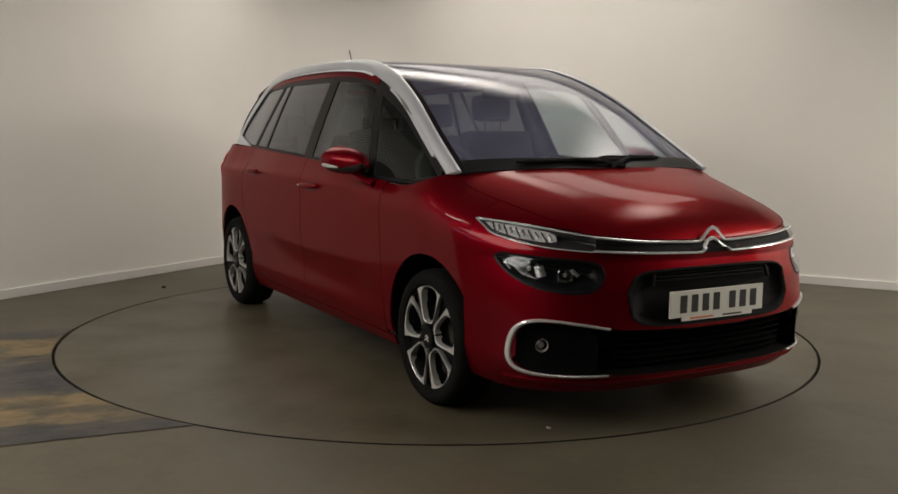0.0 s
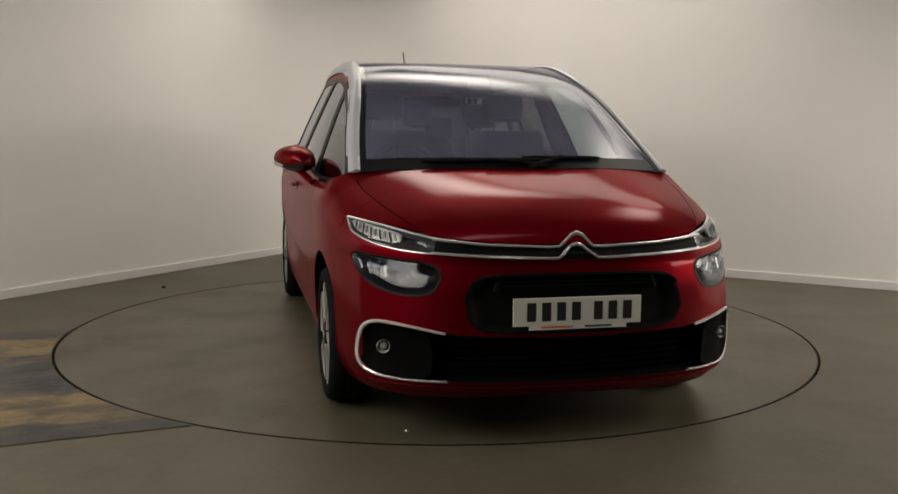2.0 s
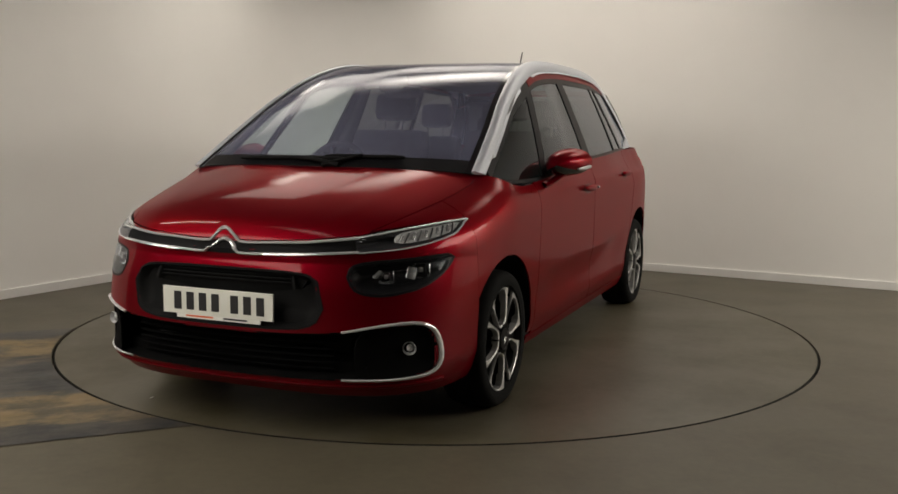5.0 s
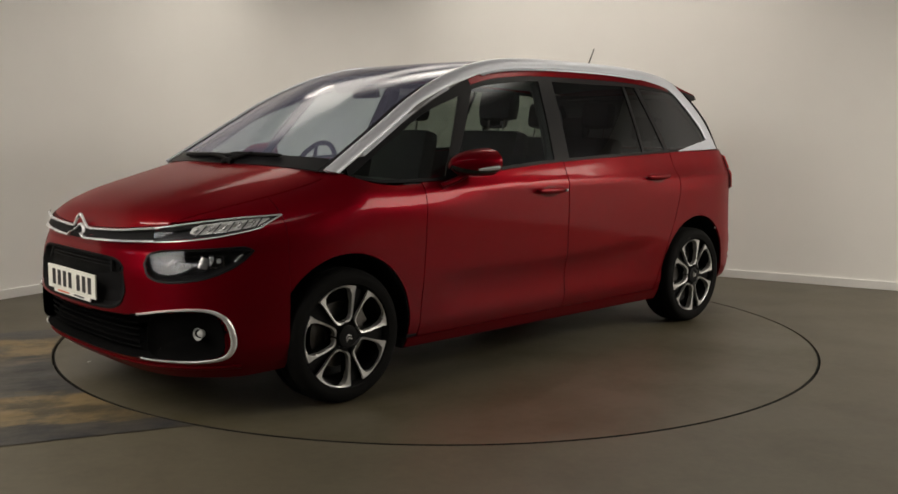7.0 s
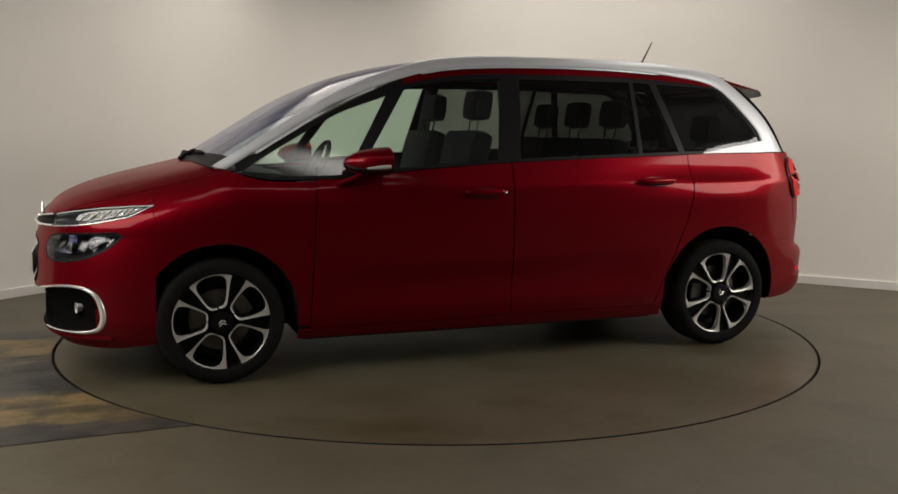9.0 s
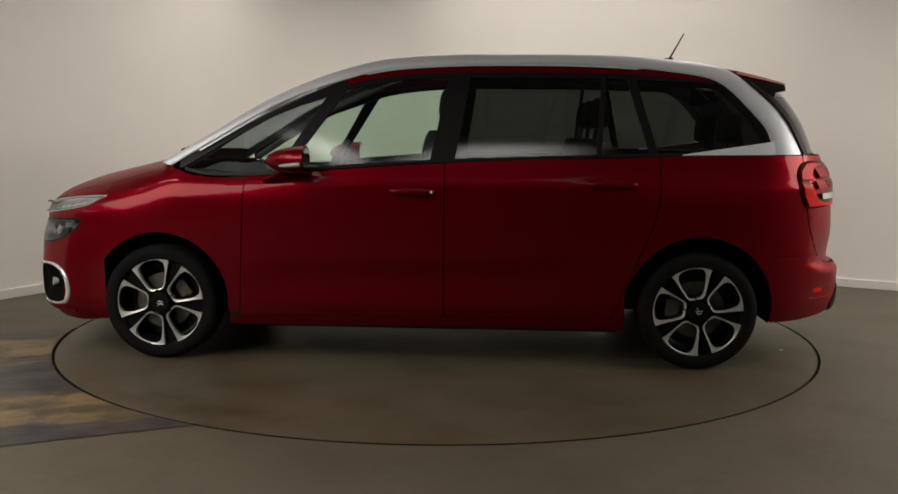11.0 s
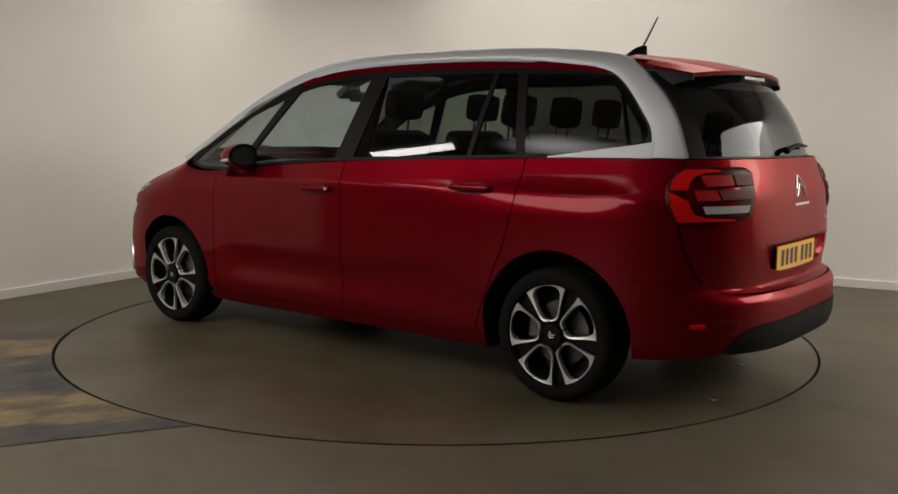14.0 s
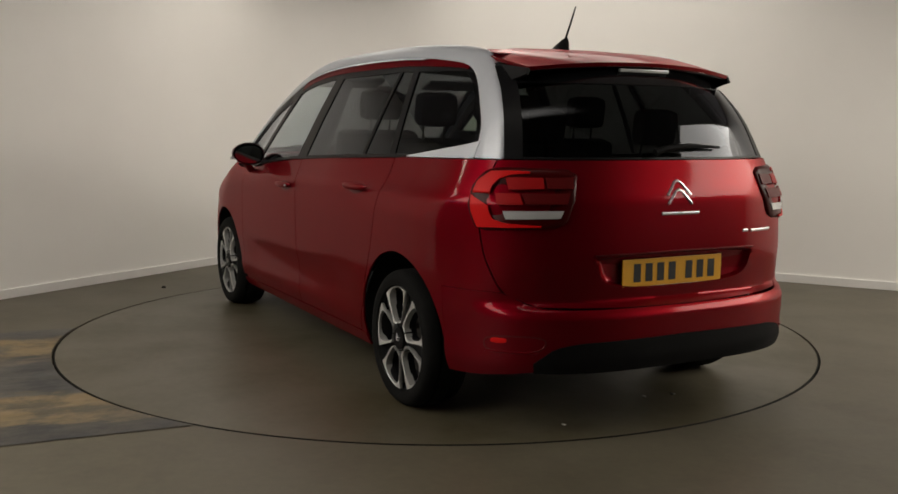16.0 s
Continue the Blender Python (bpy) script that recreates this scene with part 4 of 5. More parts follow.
def side_windows():
    seal = 0.012
    base = lambda x: BELT_Z(x) + seal
    # black seal along the belt
    bm = sheet(on_side(fixed(1.30), fixed(-1.33), lambda x: BELT_Z(x) - 0.002, lambda x: BELT_Z(x) + seal + 0.002, 0.002, glass_y), 60, 2, 0.012)
    pair("belt_seal", bm, PILLAR, CAR, "black rubber seal along the window line")
    # red strip and black frame over the windows
    red = sheet(on_side(fixed(0.44), fixed(-1.50), lambda x: lerp(RAIL_LOW(x), TOP_GLASS(x), 0.58), lambda x: RAIL_LOW(x) + 0.012, 0.001, glass_y), 60, 3, 0.006)
    pair("roof_side", red, PAINT, CAR)
    frame_top = sheet(on_side(fixed(1.33), fixed(-1.60), TOP_GLASS, lambda x: lerp(RAIL_LOW(x), TOP_GLASS(x), 0.56) if x < 0.44 else RAIL_LOW(x) + 0.008, -0.002, glass_y), 90, 4, 0.010)
    pair("window_frame", frame_top, PILLAR, CAR, "gloss black window frame")
    # pillars as slanting black strips: top and bottom x, widths
    def leaning(x_low, x_top, w_low, w_top):
        def edge(sgn):
            def f(z):
                t = (z - 1.05) / 0.46
                return lerp(x_low, x_top, t) + sgn * lerp(w_low, w_top, t) / 2
            return f
        return edge
    pillars = (("door_pillar", leaning(0.745, 0.44, 0.06, 0.085)), ("centre_pillar", leaning(-0.078, -0.160, 0.130, 0.115)),
               ("divider", leaning(-0.888, -0.925, 0.026, 0.026)), ("rear_pillar", leaning(-1.195, -1.072, 0.045, 0.05)))
    for name, edge in pillars:
        bm = sheet(on_side(edge(1), edge(-1), base, lambda x: TOP_GLASS(x) + 0.004, -0.001, glass_y), 5, 14, 0.012)
        pair(name, bm, PILLAR, CAR)
    tail_edge = curve([(1.10, -1.80), (1.19, -1.80), (1.25, -1.785), (1.36, -1.72), (1.48, -1.61)])
    frames = (("quarter_light", fixed(1.32), pillars[0][1](1), GLASS), ("front_window", pillars[0][1](-1), pillars[1][1](1), GLASS),
              ("rear_window", pillars[1][1](-1), pillars[2][1](1), TINTED), ("vent_window", pillars[2][1](-1), pillars[3][1](1), TINTED))
    for name, xl, xr, mat in frames:
        bm = sheet(on_side(xl, xr, base, TOP_GLASS, -0.006, glass_y), 16, 10, 0)
        pair(name, bm, mat, CAR)
    low = lambda x: max(BELT_Z(x) + seal, curve([(-1.83, 1.196), (-1.80, 1.188), (-1.60, 1.158), (-1.325, 1.119)])(x) - 0.004)
    bm = sheet(on_side(pillars[3][1](-1), tail_edge, low, lambda x: TOP_GLASS(x) - 0.0, -0.006, glass_y), 24, 14, 0)
    pair("rear_quarter_window", bm, TINTED, CAR)
    # black border inside the silver hook
    def border(s, t):
        p = along(RAIL_IN[10:])(s)
        return (p[0] + lerp(0.050, -0.012, t), glass_y(p[0], p[1]) - 0.003, p[1] - lerp(0.022, -0.01, t) * (1 - s))
    pair("window_border", sheet(border, 30, 3, 0.006), PILLAR, CAR)


SCREEN_MID = [(1.53, 1.062), (1.215, 1.262), (1.00, 1.392), (0.76, 1.500), (0.54, 1.567), (0.31, 1.608), (-0.02, 1.632)]


def windscreen():
    e, c = along(RAIL_OUT[:7]), along(SCREEN_MID)
    def fn(off, wide):
        def f(s, t):
            v = (2 * s - 1) * wide
            p, q = e(t), c(t)
            k = 1 - abs(v) ** 2.3
            x, z = lerp(p[0], q[0], k), lerp(p[1], q[1], k)
            return (x, v * (glass_y(p[0], p[1]) - 0.020), z + off - 0.010 * abs(v) ** 6)
        return f
    glass = part("windscreen", face_out(sheet(fn(0.0, 0.985), 40, 40, 0)), SCREEN, CAR, "deep panoramic windscreen")
    # black edge bands on both sides and along the foot
    for sgn in (1, -1):
        g = fn(0.002, 1.0)
        band = sheet(lambda s, t: g(0.5 + sgn * lerp(0.477, 0.502, s), t), 3, 40, 0.004)
        part("edge_band", face_out(band), GLOSS, glass)
    g = fn(0.002, 1.0)
    part("foot_band", face_out(sheet(lambda s, t: g(s, lerp(-0.01, 0.035, t)), 40, 3, 0.004)), PILLAR, glass)
    # roof from the screen back to the spoiler
    out = along(RAIL_OUT)
    def roof(s, t):
        v = 2 * s - 1
        x = lerp(-0.02, -1.66, t)
        edge = curve([(-1.7, 1.555), (-1.52, 1.580), (-1.30, 1.604), (-0.95, 1.620), (-0.45, 1.622), (0.0, 1.620)])(x)
        half = glass_y(x, edge) - 0.012
        return (x, v * half, edge + 0.014 * (1 - v * v))
    part("roof", face_out(sheet(roof, 24, 30, 0)), PAINT, CAR)
    # scuttle: dark trough at the foot of the screen
    def scuttle(s, t):
        v = 2 * s - 1
        x = lerp(1.375, 1.30, t) + 0.16 * (1 - v * v)
        return (x + 0.02 * (1 - t), v * 0.74, 1.032 + 0.018 * (1 - v * v) - 0.012 * (1 - t))
    part("scuttle", face_out(sheet(scuttle, 30, 3, 0.01)), PLASTIC, CAR)


front_end()
rails()
side_windows()
windscreen()
# ---- rear end
RECESS = [(29.0, 0.752), (28.5, 0.70), (25, 0.606), (-25, 0.606), (-28.5, 0.70), (-29.0, 0.752)]
TAIL_LAMP = [(57.7, 1.070), (54.5, 1.089), (45, 1.088), (34.0, 1.082), (33.6, 0.99), (35.0, 0.935), (36.2, 0.866), (47, 0.852), (57.5, 0.845), (59.5, 0.90), (60.6, 0.967), (60, 1.02)]


LENSES = [("upper_lens", MID_LENS, [(51.3, 1.053), (42.2, 1.053), (41.6, 1.011), (50.0, 1.006)], ""), ("upper_lens", DIM_LENS, [(41.6, 1.053), (34.8, 1.055), (34.6, 1.011), (41.0, 1.011)], ""),
          ("brake_lens", MID_LENS, [(53.2, 0.992), (47.4, 0.992), (46.2, 0.950), (52.4, 0.947)], ""), ("brake_lens", DIM_LENS, [(46.8, 0.992), (35.4, 0.994), (36.0, 0.952), (45.6, 0.950)], ""),
          ("clear_bar", WHITE_LENS, [(51.0, 0.924), (36.8, 0.927), (37.6, 0.897), (50.2, 0.892)], "clear reversing light bar")]
HOOKS = [([(59.2, 0.998), (58.4, 1.040), (55.2, 1.077), (50, 1.079), (45.5, 1.076)], [(54.6, 0.998), (54.2, 1.022), (52.8, 1.048), (50, 1.064), (45.5, 1.069)], "bright red hooked upper lens"),
         ([(59.5, 0.984), (59.0, 0.92), (57.2, 0.857), (50, 0.860), (42, 0.863)], [(54.6, 0.944), (54.2, 0.915), (53.2, 0.890), (50, 0.876), (42, 0.869)], "bright red hooked lower lens")]


def spread(line, n):
    """n even steps along a line of few points."""
    lens = [0.0]
    for p, q in zip(line, line[1:]):
        lens.append(lens[-1] + math.hypot((q[0] - p[0]) * 0.0135, q[1] - p[1]))
    out = []
    for i in range(n + 1):
        d = lens[-1] * i / n
        j = min(sum(1 for v in lens[1:-1] if v <= d), len(line) - 2)
        f = (d - lens[j]) / (lens[j + 1] - lens[j])
        out.append((lerp(line[j][0], line[j + 1][0], f), lerp(line[j][1], line[j + 1][1], f)))
    return out


def rear_end():
    hole = rounded(RECESS, 60, 2)
    bm = bmesh.new()
    na, nz = 110, 66
    grid = []
    for i in range(na + 1):
        v = 2 * i / na - 1
        row = []
        for j in range(nz + 1):
            z = lerp(0.538 + 0.012 * v * v, 1.118, j / nz)
            deg = v * GATE(z)
            row.append((bm.verts.new(tail_at(deg, z)), deg, z))
        grid.append(row)
    for i in range(na):
        for j in range(nz):
            q = (grid[i][j], grid[i + 1][j], grid[i + 1][j + 1], grid[i][j + 1])
            if not in_polygon((sum(k[1] for k in q) / 4, sum(k[2] for k in q) / 4), hole):
                bm.faces.new([k[0] for k in q])
    for v in [v for v in bm.verts if not v.link_faces]:
        bm.verts.remove(v)
    gate = part("tailgate", face_out(bm), PAINT, CAR)
    inset("plate_recess", RECESS, [(0.004, -0.002), (0.002, 0.0008), (-0.003, 0.0), (-0.012, -0.022), (-0.03, -0.028)], PAINT, tail_at, gate, soft=2)
    # the shade under the recess edge is a strip of darker red
    strip_on("recess_lip", [(-28.5, 0.748), (0, 0.752), (28.5, 0.748)], 0.006, 0.008, SHADED_PAINT, tail_at, gate, n=40)
    # bumper, black valance below it, and the reflectors
    top = curve([(0, 0.535), (33, 0.539), (40, 0.543), (45, 0.556), (50, 0.592), (52, 0.6005), (75, 0.6005)])
    low = curve([(0, 0.298), (40, 0.296), (50, 0.275), (60, 0.255), (75, 0.245)])
    def bumper(s, t):
        v = 2 * s - 1
        z = 0.4
        for _ in range(4):
            deg = v * math.degrees(math.atan2(side_y(-1.801, z), 0.351))
            z = lerp(low(abs(deg)), top(abs(deg)), t)
        return tail_at(deg, z)
    rear = part("rear_bumper", face_out(sheet(bumper, 90, 30, 0.02)), PAINT, CAR)
    def valance(s, t):
        v = 2 * s - 1
        deg = v * 43.0
        return tail_at(deg, lerp(0.288, curve([(0, 0.418), (30, 0.412), (37, 0.395), (43, 0.33)])(abs(deg)), t), 0.006)
    part("valance", face_out(sheet(valance, 60, 8, 0.012)), PLASTIC, rear, "black plastic lower rear valance")
    for sgn in (1, -1):
        k = (lambda poly: poly) if sgn > 0 else other_side
        # pockets take the darker red, which deepens their shade
        fog = inset("reflector_pocket", k([(55, 0.432), (39.5, 0.440), (41, 0.372), (55.5, 0.366)]), [(0.003, 0.0005), (-0.003, 0.001), (-0.010, -0.006)], SHADED_PAINT, tail_at, rear, soft=2)
        inset("reflector", k([(53.5, 0.424), (49, 0.426), (49.3, 0.404), (53.5, 0.402)]), [(0.0, -0.002), (-0.001, 0.004), (-0.006, 0.005)], RED_LENS, tail_at, fog, "small red reflector", n=32)
        strip_on("trim_line", k([(55, 0.368), (42, 0.374)]), 0.008, 0.006, PAINT, tail_at, fog, n=20)
        lamp = inset("tail_light", k(TAIL_LAMP), [(0.002, -0.004), (0.001, 0.006), (-0.006, 0.011), (-0.03, 0.014)], DEEP_LENS, tail_at, CAR, "red tail light with clear lower bar", soft=1)
        for a, b, name in HOOKS:
            p, q = spread(k(a), 40), spread(k(b), 40)
            def hook(u, v):
                i = round(u * 40)
                return tail_at(lerp(p[i][0], q[i][0], v), lerp(p[i][1], q[i][1], v), 0.0185)
            part("outer_lens", face_out(sheet(hook, 40, 6, 0.008)), RED_LENS, lamp, name)
        for name, mat, q, label in LENSES:
            c = k(q)
            def lens(u, v):
                return tail_at(lerp(lerp(c[0][0], c[1][0], u), lerp(c[3][0], c[2][0], u), v), lerp(lerp(c[0][1], c[1][1], u), lerp(c[3][1], c[2][1], u), v), 0.0175)
            part(name, face_out(sheet(lens, 12, 5, 0.008)), mat, lamp, label)
    # emblem of two chevrons, bars for the lettering
    for dz in (0.0, -0.036):
        strip_on("chevron", [(4.6, 0.978 + dz), (1.2, 1.030 + dz), (0, 1.036 + dz), (-1.2, 1.030 + dz), (-4.6, 0.978 + dz)], 0.011, 0.006, EMBLEM, tail_at, gate, "chrome chevron emblem", n=40)
    for a, b, z in ((7.2, -7.2, 0.905), (-24.5, -26.5, 0.818), (-28.0, -37.0, 0.816)):
        strip_on("lettering_bar", [(a, z), (b, z)], 0.013, 0.004, EMBLEM, tail_at, gate, "chrome lettering as a plain bar", n=16)
    plate("number_plate", Matrix.Translation((-2.216, 0.022, 0.668)) @ pose(0, 0, 0, 0, 0, 90), 0.612, 0.724, 0.262, PLATE_Y, -1)
    # rear screen
    mid = curve([(1.115, -2.161), (1.27, -2.106), (1.40, -2.032), (1.50, -1.945), (1.53, -1.92)])
    deep = curve([(1.12, 0.185), (1.30, 0.200), (1.50, 0.240)])
    half = curve([(1.12, 0.700), (1.30, 0.655), (1.50, 0.585)])
    def screen(wide, off):
        def fn(s, t):
            v = (2 * s - 1) * wide
            z = lerp(1.122, 1.505, t)
            return (mid(z) + deep(z) * abs(v) ** 2.6 - off, v * half(z), z)
        return fn
    glass = part("rear_screen", face_out(sheet(screen(0.93, 0.0), 40, 20, 0)), REAR_TINT, CAR, "dark tinted rear screen")
    for sgn in (1, -1):
        g = screen(1.0, 0.003)
        part("edge_band", face_out(sheet(lambda s, t: g(0.5 + sgn * lerp(0.455, 0.50, s), t), 4, 20, 0.01)), PILLAR, glass)
    g = screen(1.0, 0.003)
    part("foot_band", face_out(sheet(lambda s, t: g(lerp(0.04, 0.96, s), lerp(0.0, 0.02, t)), 40, 2, 0.006)), PILLAR, glass)
    part("head_band", face_out(sheet(lambda s, t: g(lerp(0.02, 0.98, s), lerp(0.80, 1.0, t)), 40, 3, 0.006)), GLOSS, glass)
    # rear wiper
    arm = [(mid(1.165) - 0.03, 0.10, 1.150), (mid(1.165) - 0.035, 0.05, 1.166), (mid(1.17) - 0.028, -0.08, 1.178), (mid(1.17) - 0.006, -0.27, 1.170)]
    w = rod("rear_wiper", arm, [0.016, 0.012, 0.010, 0.005], PLASTIC, CAR)
    # spoiler
    def spoiler(s, t):
        v = 2 * s - 1
        te = -1.985 + 0.085 * abs(v) ** 2.5
        x = lerp(-1.56, te, t)
        hw = lerp(0.560, 0.545, t)
        z0 = curve([(0, 1.604), (0.7, 1.596), (1, 1.565)])(abs(v))
        return (x, v * hw, lerp(z0, 1.522 - 0.030 * v * v, t) + 0.012 * math.sin(math.pi * t) * (1 - v * v))
    sp = part("spoiler", face_out(sheet(spoiler, 40, 14, 0.016)), PAINT, CAR, "red roof spoiler")
    def under(s, t):
        v = 2 * s - 1
        p = spoiler(s, lerp(0.99, 0.45, t))
        return (p[0] + 0.006, p[1] * 0.985, lerp(p[2] - 0.017, 1.466, min(1, t * 1.5)) if t < 0.67 else 1.466)
    part("underside", face_out(sheet(under, 30, 8, 0.004)), PILLAR, sp, "black underside of the spoiler")
    for sgn in (1, -1):
        def wing(s, t):
            return (lerp(-1.62, -1.905, s), sgn * (lerp(0.572, 0.545, s) + 0.012 * (1 - t)), lerp(lerp(1.40, 1.462, s), lerp(1.525, 1.486, s), t))
        part("side_fin", face_out(sheet(wing, 8, 5, 0.012)), PILLAR, sp, "black fin beside the rear screen")
    bm = bmesh.new()
    block(bm, -1.974, -1.955, -0.13, 0.13, 1.482, 1.497, None, 0.003)
    part("brake_light", bm, WHITE_LENS, sp, "slim high brake light")
    # aerial
    fin = bmesh.new()
    rows = []
    for i in range(9):
        s = i / 8
        x = lerp(-1.250, -1.400, s)
        h = 0.062 * math.sin(min(1, s * 1.15) * math.pi / 2) ** 1.2
        w = 0.030 * math.sin(math.pi * min(0.95, max(0.08, s))) ** 0.6
        rows.append([fin.verts.new((x, -w, 1.612)), fin.verts.new((x, -w * 0.6, 1.612 + h * 0.7)), fin.verts.new((x, 0, 1.612 + h)), fin.verts.new((x, w * 0.6, 1.612 + h * 0.7)), fin.verts.new((x, w, 1.612))])
    for a, b in zip(rows, rows[1:]):
        for k in range(4):
            fin.faces.new((a[k], a[k + 1], b[k + 1], b[k]))
    fin.faces.new(rows[-1])
    ant = part("aerial", face_out(fin), PLASTIC, CAR, "black roof aerial with a leaning rod")
    rod("aerial_rod", [(-1.372, 0, 1.655), (-1.415, 0, 1.733), (-1.457, 0, 1.813)], [0.0055, 0.0045, 0.0035], PLASTIC, ant)


def rod(name, pts, radii, mat, parent, label="", sides=10, flat=1.0):
    """A round bar through a few points."""
    bm = bmesh.new()
    pts = [Vector(p) for p in pts]
    rows = []
    for i, (p, r) in enumerate(zip(pts, radii)):
        d = (pts[min(i + 1, len(pts) - 1)] - pts[max(i - 1, 0)]).normalized()
        u = d.cross(Vector((0, 0, 1)))
        u = u.normalized() if u.length > 1e-6 else Vector((1, 0, 0))
        v = u.cross(d)
        rows.append([bm.verts.new(p + (u * math.cos(a) + v * math.sin(a) * flat) * r) for a in (2 * math.pi * k / sides for k in range(sides))])
    for a, b in zip(rows, rows[1:]):
        for k in range(sides):
            bm.faces.new((a[k], a[(k + 1) % sides], b[(k + 1) % sides], b[k]))
    bm.faces.new(rows[0])
    bm.faces.new(rows[-1])
    bmesh.ops.recalc_face_normals(bm, faces=bm.faces)
    return part(name, bm, mat, parent, label)


# ---- wheels
def lathe(profile, n=72, bm=None):
    """A profile of (radius, y) turned round the y axis."""
    bm = bm or bmesh.new()
    rows = [[bm.verts.new((r * math.cos(2 * math.pi * i / n), y, r * math.sin(2 * math.pi * i / n))) for i in range(n)] for r, y in profile]
    for a, b in zip(rows, rows[1:]):
        for i in range(n):
            bm.faces.new((a[i], a[(i + 1) % n], b[(i + 1) % n], b[i]))
    return bm


def wheel():
    """Outer face towards +y, hub at the origin; returned for copying."""
    base = new("wheel")
    base.parent = CAR
    R, f = 0.3085, 0.093
    bm = lathe([(0.232, f - 0.012), (0.240, f + 0.002), (0.262, f + 0.007), (0.285, f + 0.004), (0.296, f - 0.006), (0.304, f - 0.020), (R, f - 0.045), (R, 0.04), (R - 0.006, 0.036), (R - 0.006, 0.028), (R, 0.024),
                (R, -0.03), (R - 0.006, -0.034), (R - 0.006, -0.042), (R, -0.046), (R, -0.075), (0.30, -0.10), (0.24, -0.105), (0.22, -0.10)])
    bmesh.ops.recalc_face_normals(bm, faces=bm.faces)
    part("tyre", bm, RUBBER, base, "black rubber tyre")
    bm = lathe([(0.236, f - 0.010), (0.233, f - 0.010), (0.231, f - 0.014), (0.226, f - 0.022), (0.214, f - 0.05), (0.208, -0.08)])
    bmesh.ops.recalc_face_normals(bm, faces=bm.faces)
    rim = part("rim", bm, RIM_BLACK, base, "black and bright alloy wheel")
    bm = lathe([(0.150, 0.0), (0.150, 0.012), (0.075, 0.014), (0.070, 0.03), (0.0005, 0.03)], 48)
    bmesh.ops.recalc_face_normals(bm, faces=bm.faces)
    part("brake_disc", bm, STEEL, base, "grey steel brake disc")
    bm = bmesh.new()
    block(bm, -0.05, 0.05, -0.005, 0.035, 0.09, 0.16, pose(0, 0, 0, 0, -70, 0), 0.01)
    part("brake_caliper", bm, STEEL, base, smooth=False)
    bm = lathe([(0.2, -0.03), (0.0005, -0.03)], 32)
    part("backing", bm, DARK, base)
    # five openings edged in bright metal, five black spokes between them
    outer = [(0.068, 3), (0.070, 18), (0.078, 27), (0.095, 30), (0.130, 28.5), (0.170, 27), (0.205, 26.5), (0.2345, 26.8), (0.2360, 18), (0.2365, 9), (0.2365, 0)]
    outer += [(r, -a) for r, a in outer[-2::-1]]
    inner = [(0.073, 3), (0.076, 15), (0.086, 22.5), (0.102, 25.4), (0.135, 24.9), (0.170, 23.6), (0.200, 21.8), (0.220, 18.6), (0.2290, 13), (0.2320, 7), (0.2325, 0)]
    inner += [(r, -a) for r, a in inner[-2::-1]]
    def place(r, deg, y):
        a = radians(deg)
        return Vector((r * math.sin(a), y, r * math.cos(a)))
    n = len(outer)
    dome = lambda r: f - 0.004 + 0.004 * math.cos(r / 0.23 * 1.5)
    for k in range(5):
        bm = bmesh.new()
        rows = []
        for poly, dy in ((outer, -0.012), (outer, 0.0), (inner, -0.003), (inner, -0.035)):
            rows.append([bm.verts.new(place(r * 0.983, a + 72 * k, dome(r) + dy)) for r, a in poly])
        for p, q in zip(rows, rows[1:]):
            for i in range(n - 1):
                bm.faces.new((p[i], p[i + 1], q[i + 1], q[i]))
        bmesh.ops.recalc_face_normals(bm, faces=bm.faces)
        part("bright_frame", bm, ALLOY, rim, "diamond-cut bright spoke edge", smooth=False)
        bm = bmesh.new()
        rows = []
        for r, w0, w1 in ((0.03, 36, 36), (0.066, 35, 33), (0.080, 20, 18), (0.11, 13.2, 12), (0.15, 13.2, 12), (0.19, 13.8, 12.5), (0.229, 14, 12.5)):
            y = dome(r) - 0.026
            rows.append([bm.verts.new(place(r, 72 * k + 36 + d, y + e)) for d, e in ((-w0, -0.03), (-w1, -0.002), (0, 0.0), (w1, -0.002), (w0, -0.03))])
        for p, q in zip(rows, rows[1:]):
            for i in range(4):
                bm.faces.new((p[i], p[i + 1], q[i + 1], q[i]))
        bmesh.ops.recalc_face_normals(bm, faces=bm.faces)
        part("spoke", bm, RIM_BLACK, rim)
    bm = lathe([(0.052, f - 0.014), (0.050, f + 0.001), (0.036, f + 0.004), (0.030, f + 0.003), (0.0005, f + 0.004)], 40)
    bmesh.ops.recalc_face_normals(bm, faces=bm.faces)
    cap = part("hub_cap", bm, RIM_BLACK, rim)
    for dz in (0.006, -0.008):
        rod("chevron", [(-0.016, f + 0.005, dz - 0.008), (0, f + 0.006, dz + 0.004), (0.016, f + 0.005, dz - 0.008)], [0.0028, 0.0028, 0.0028], ALLOY, base, sides=6)
    return base


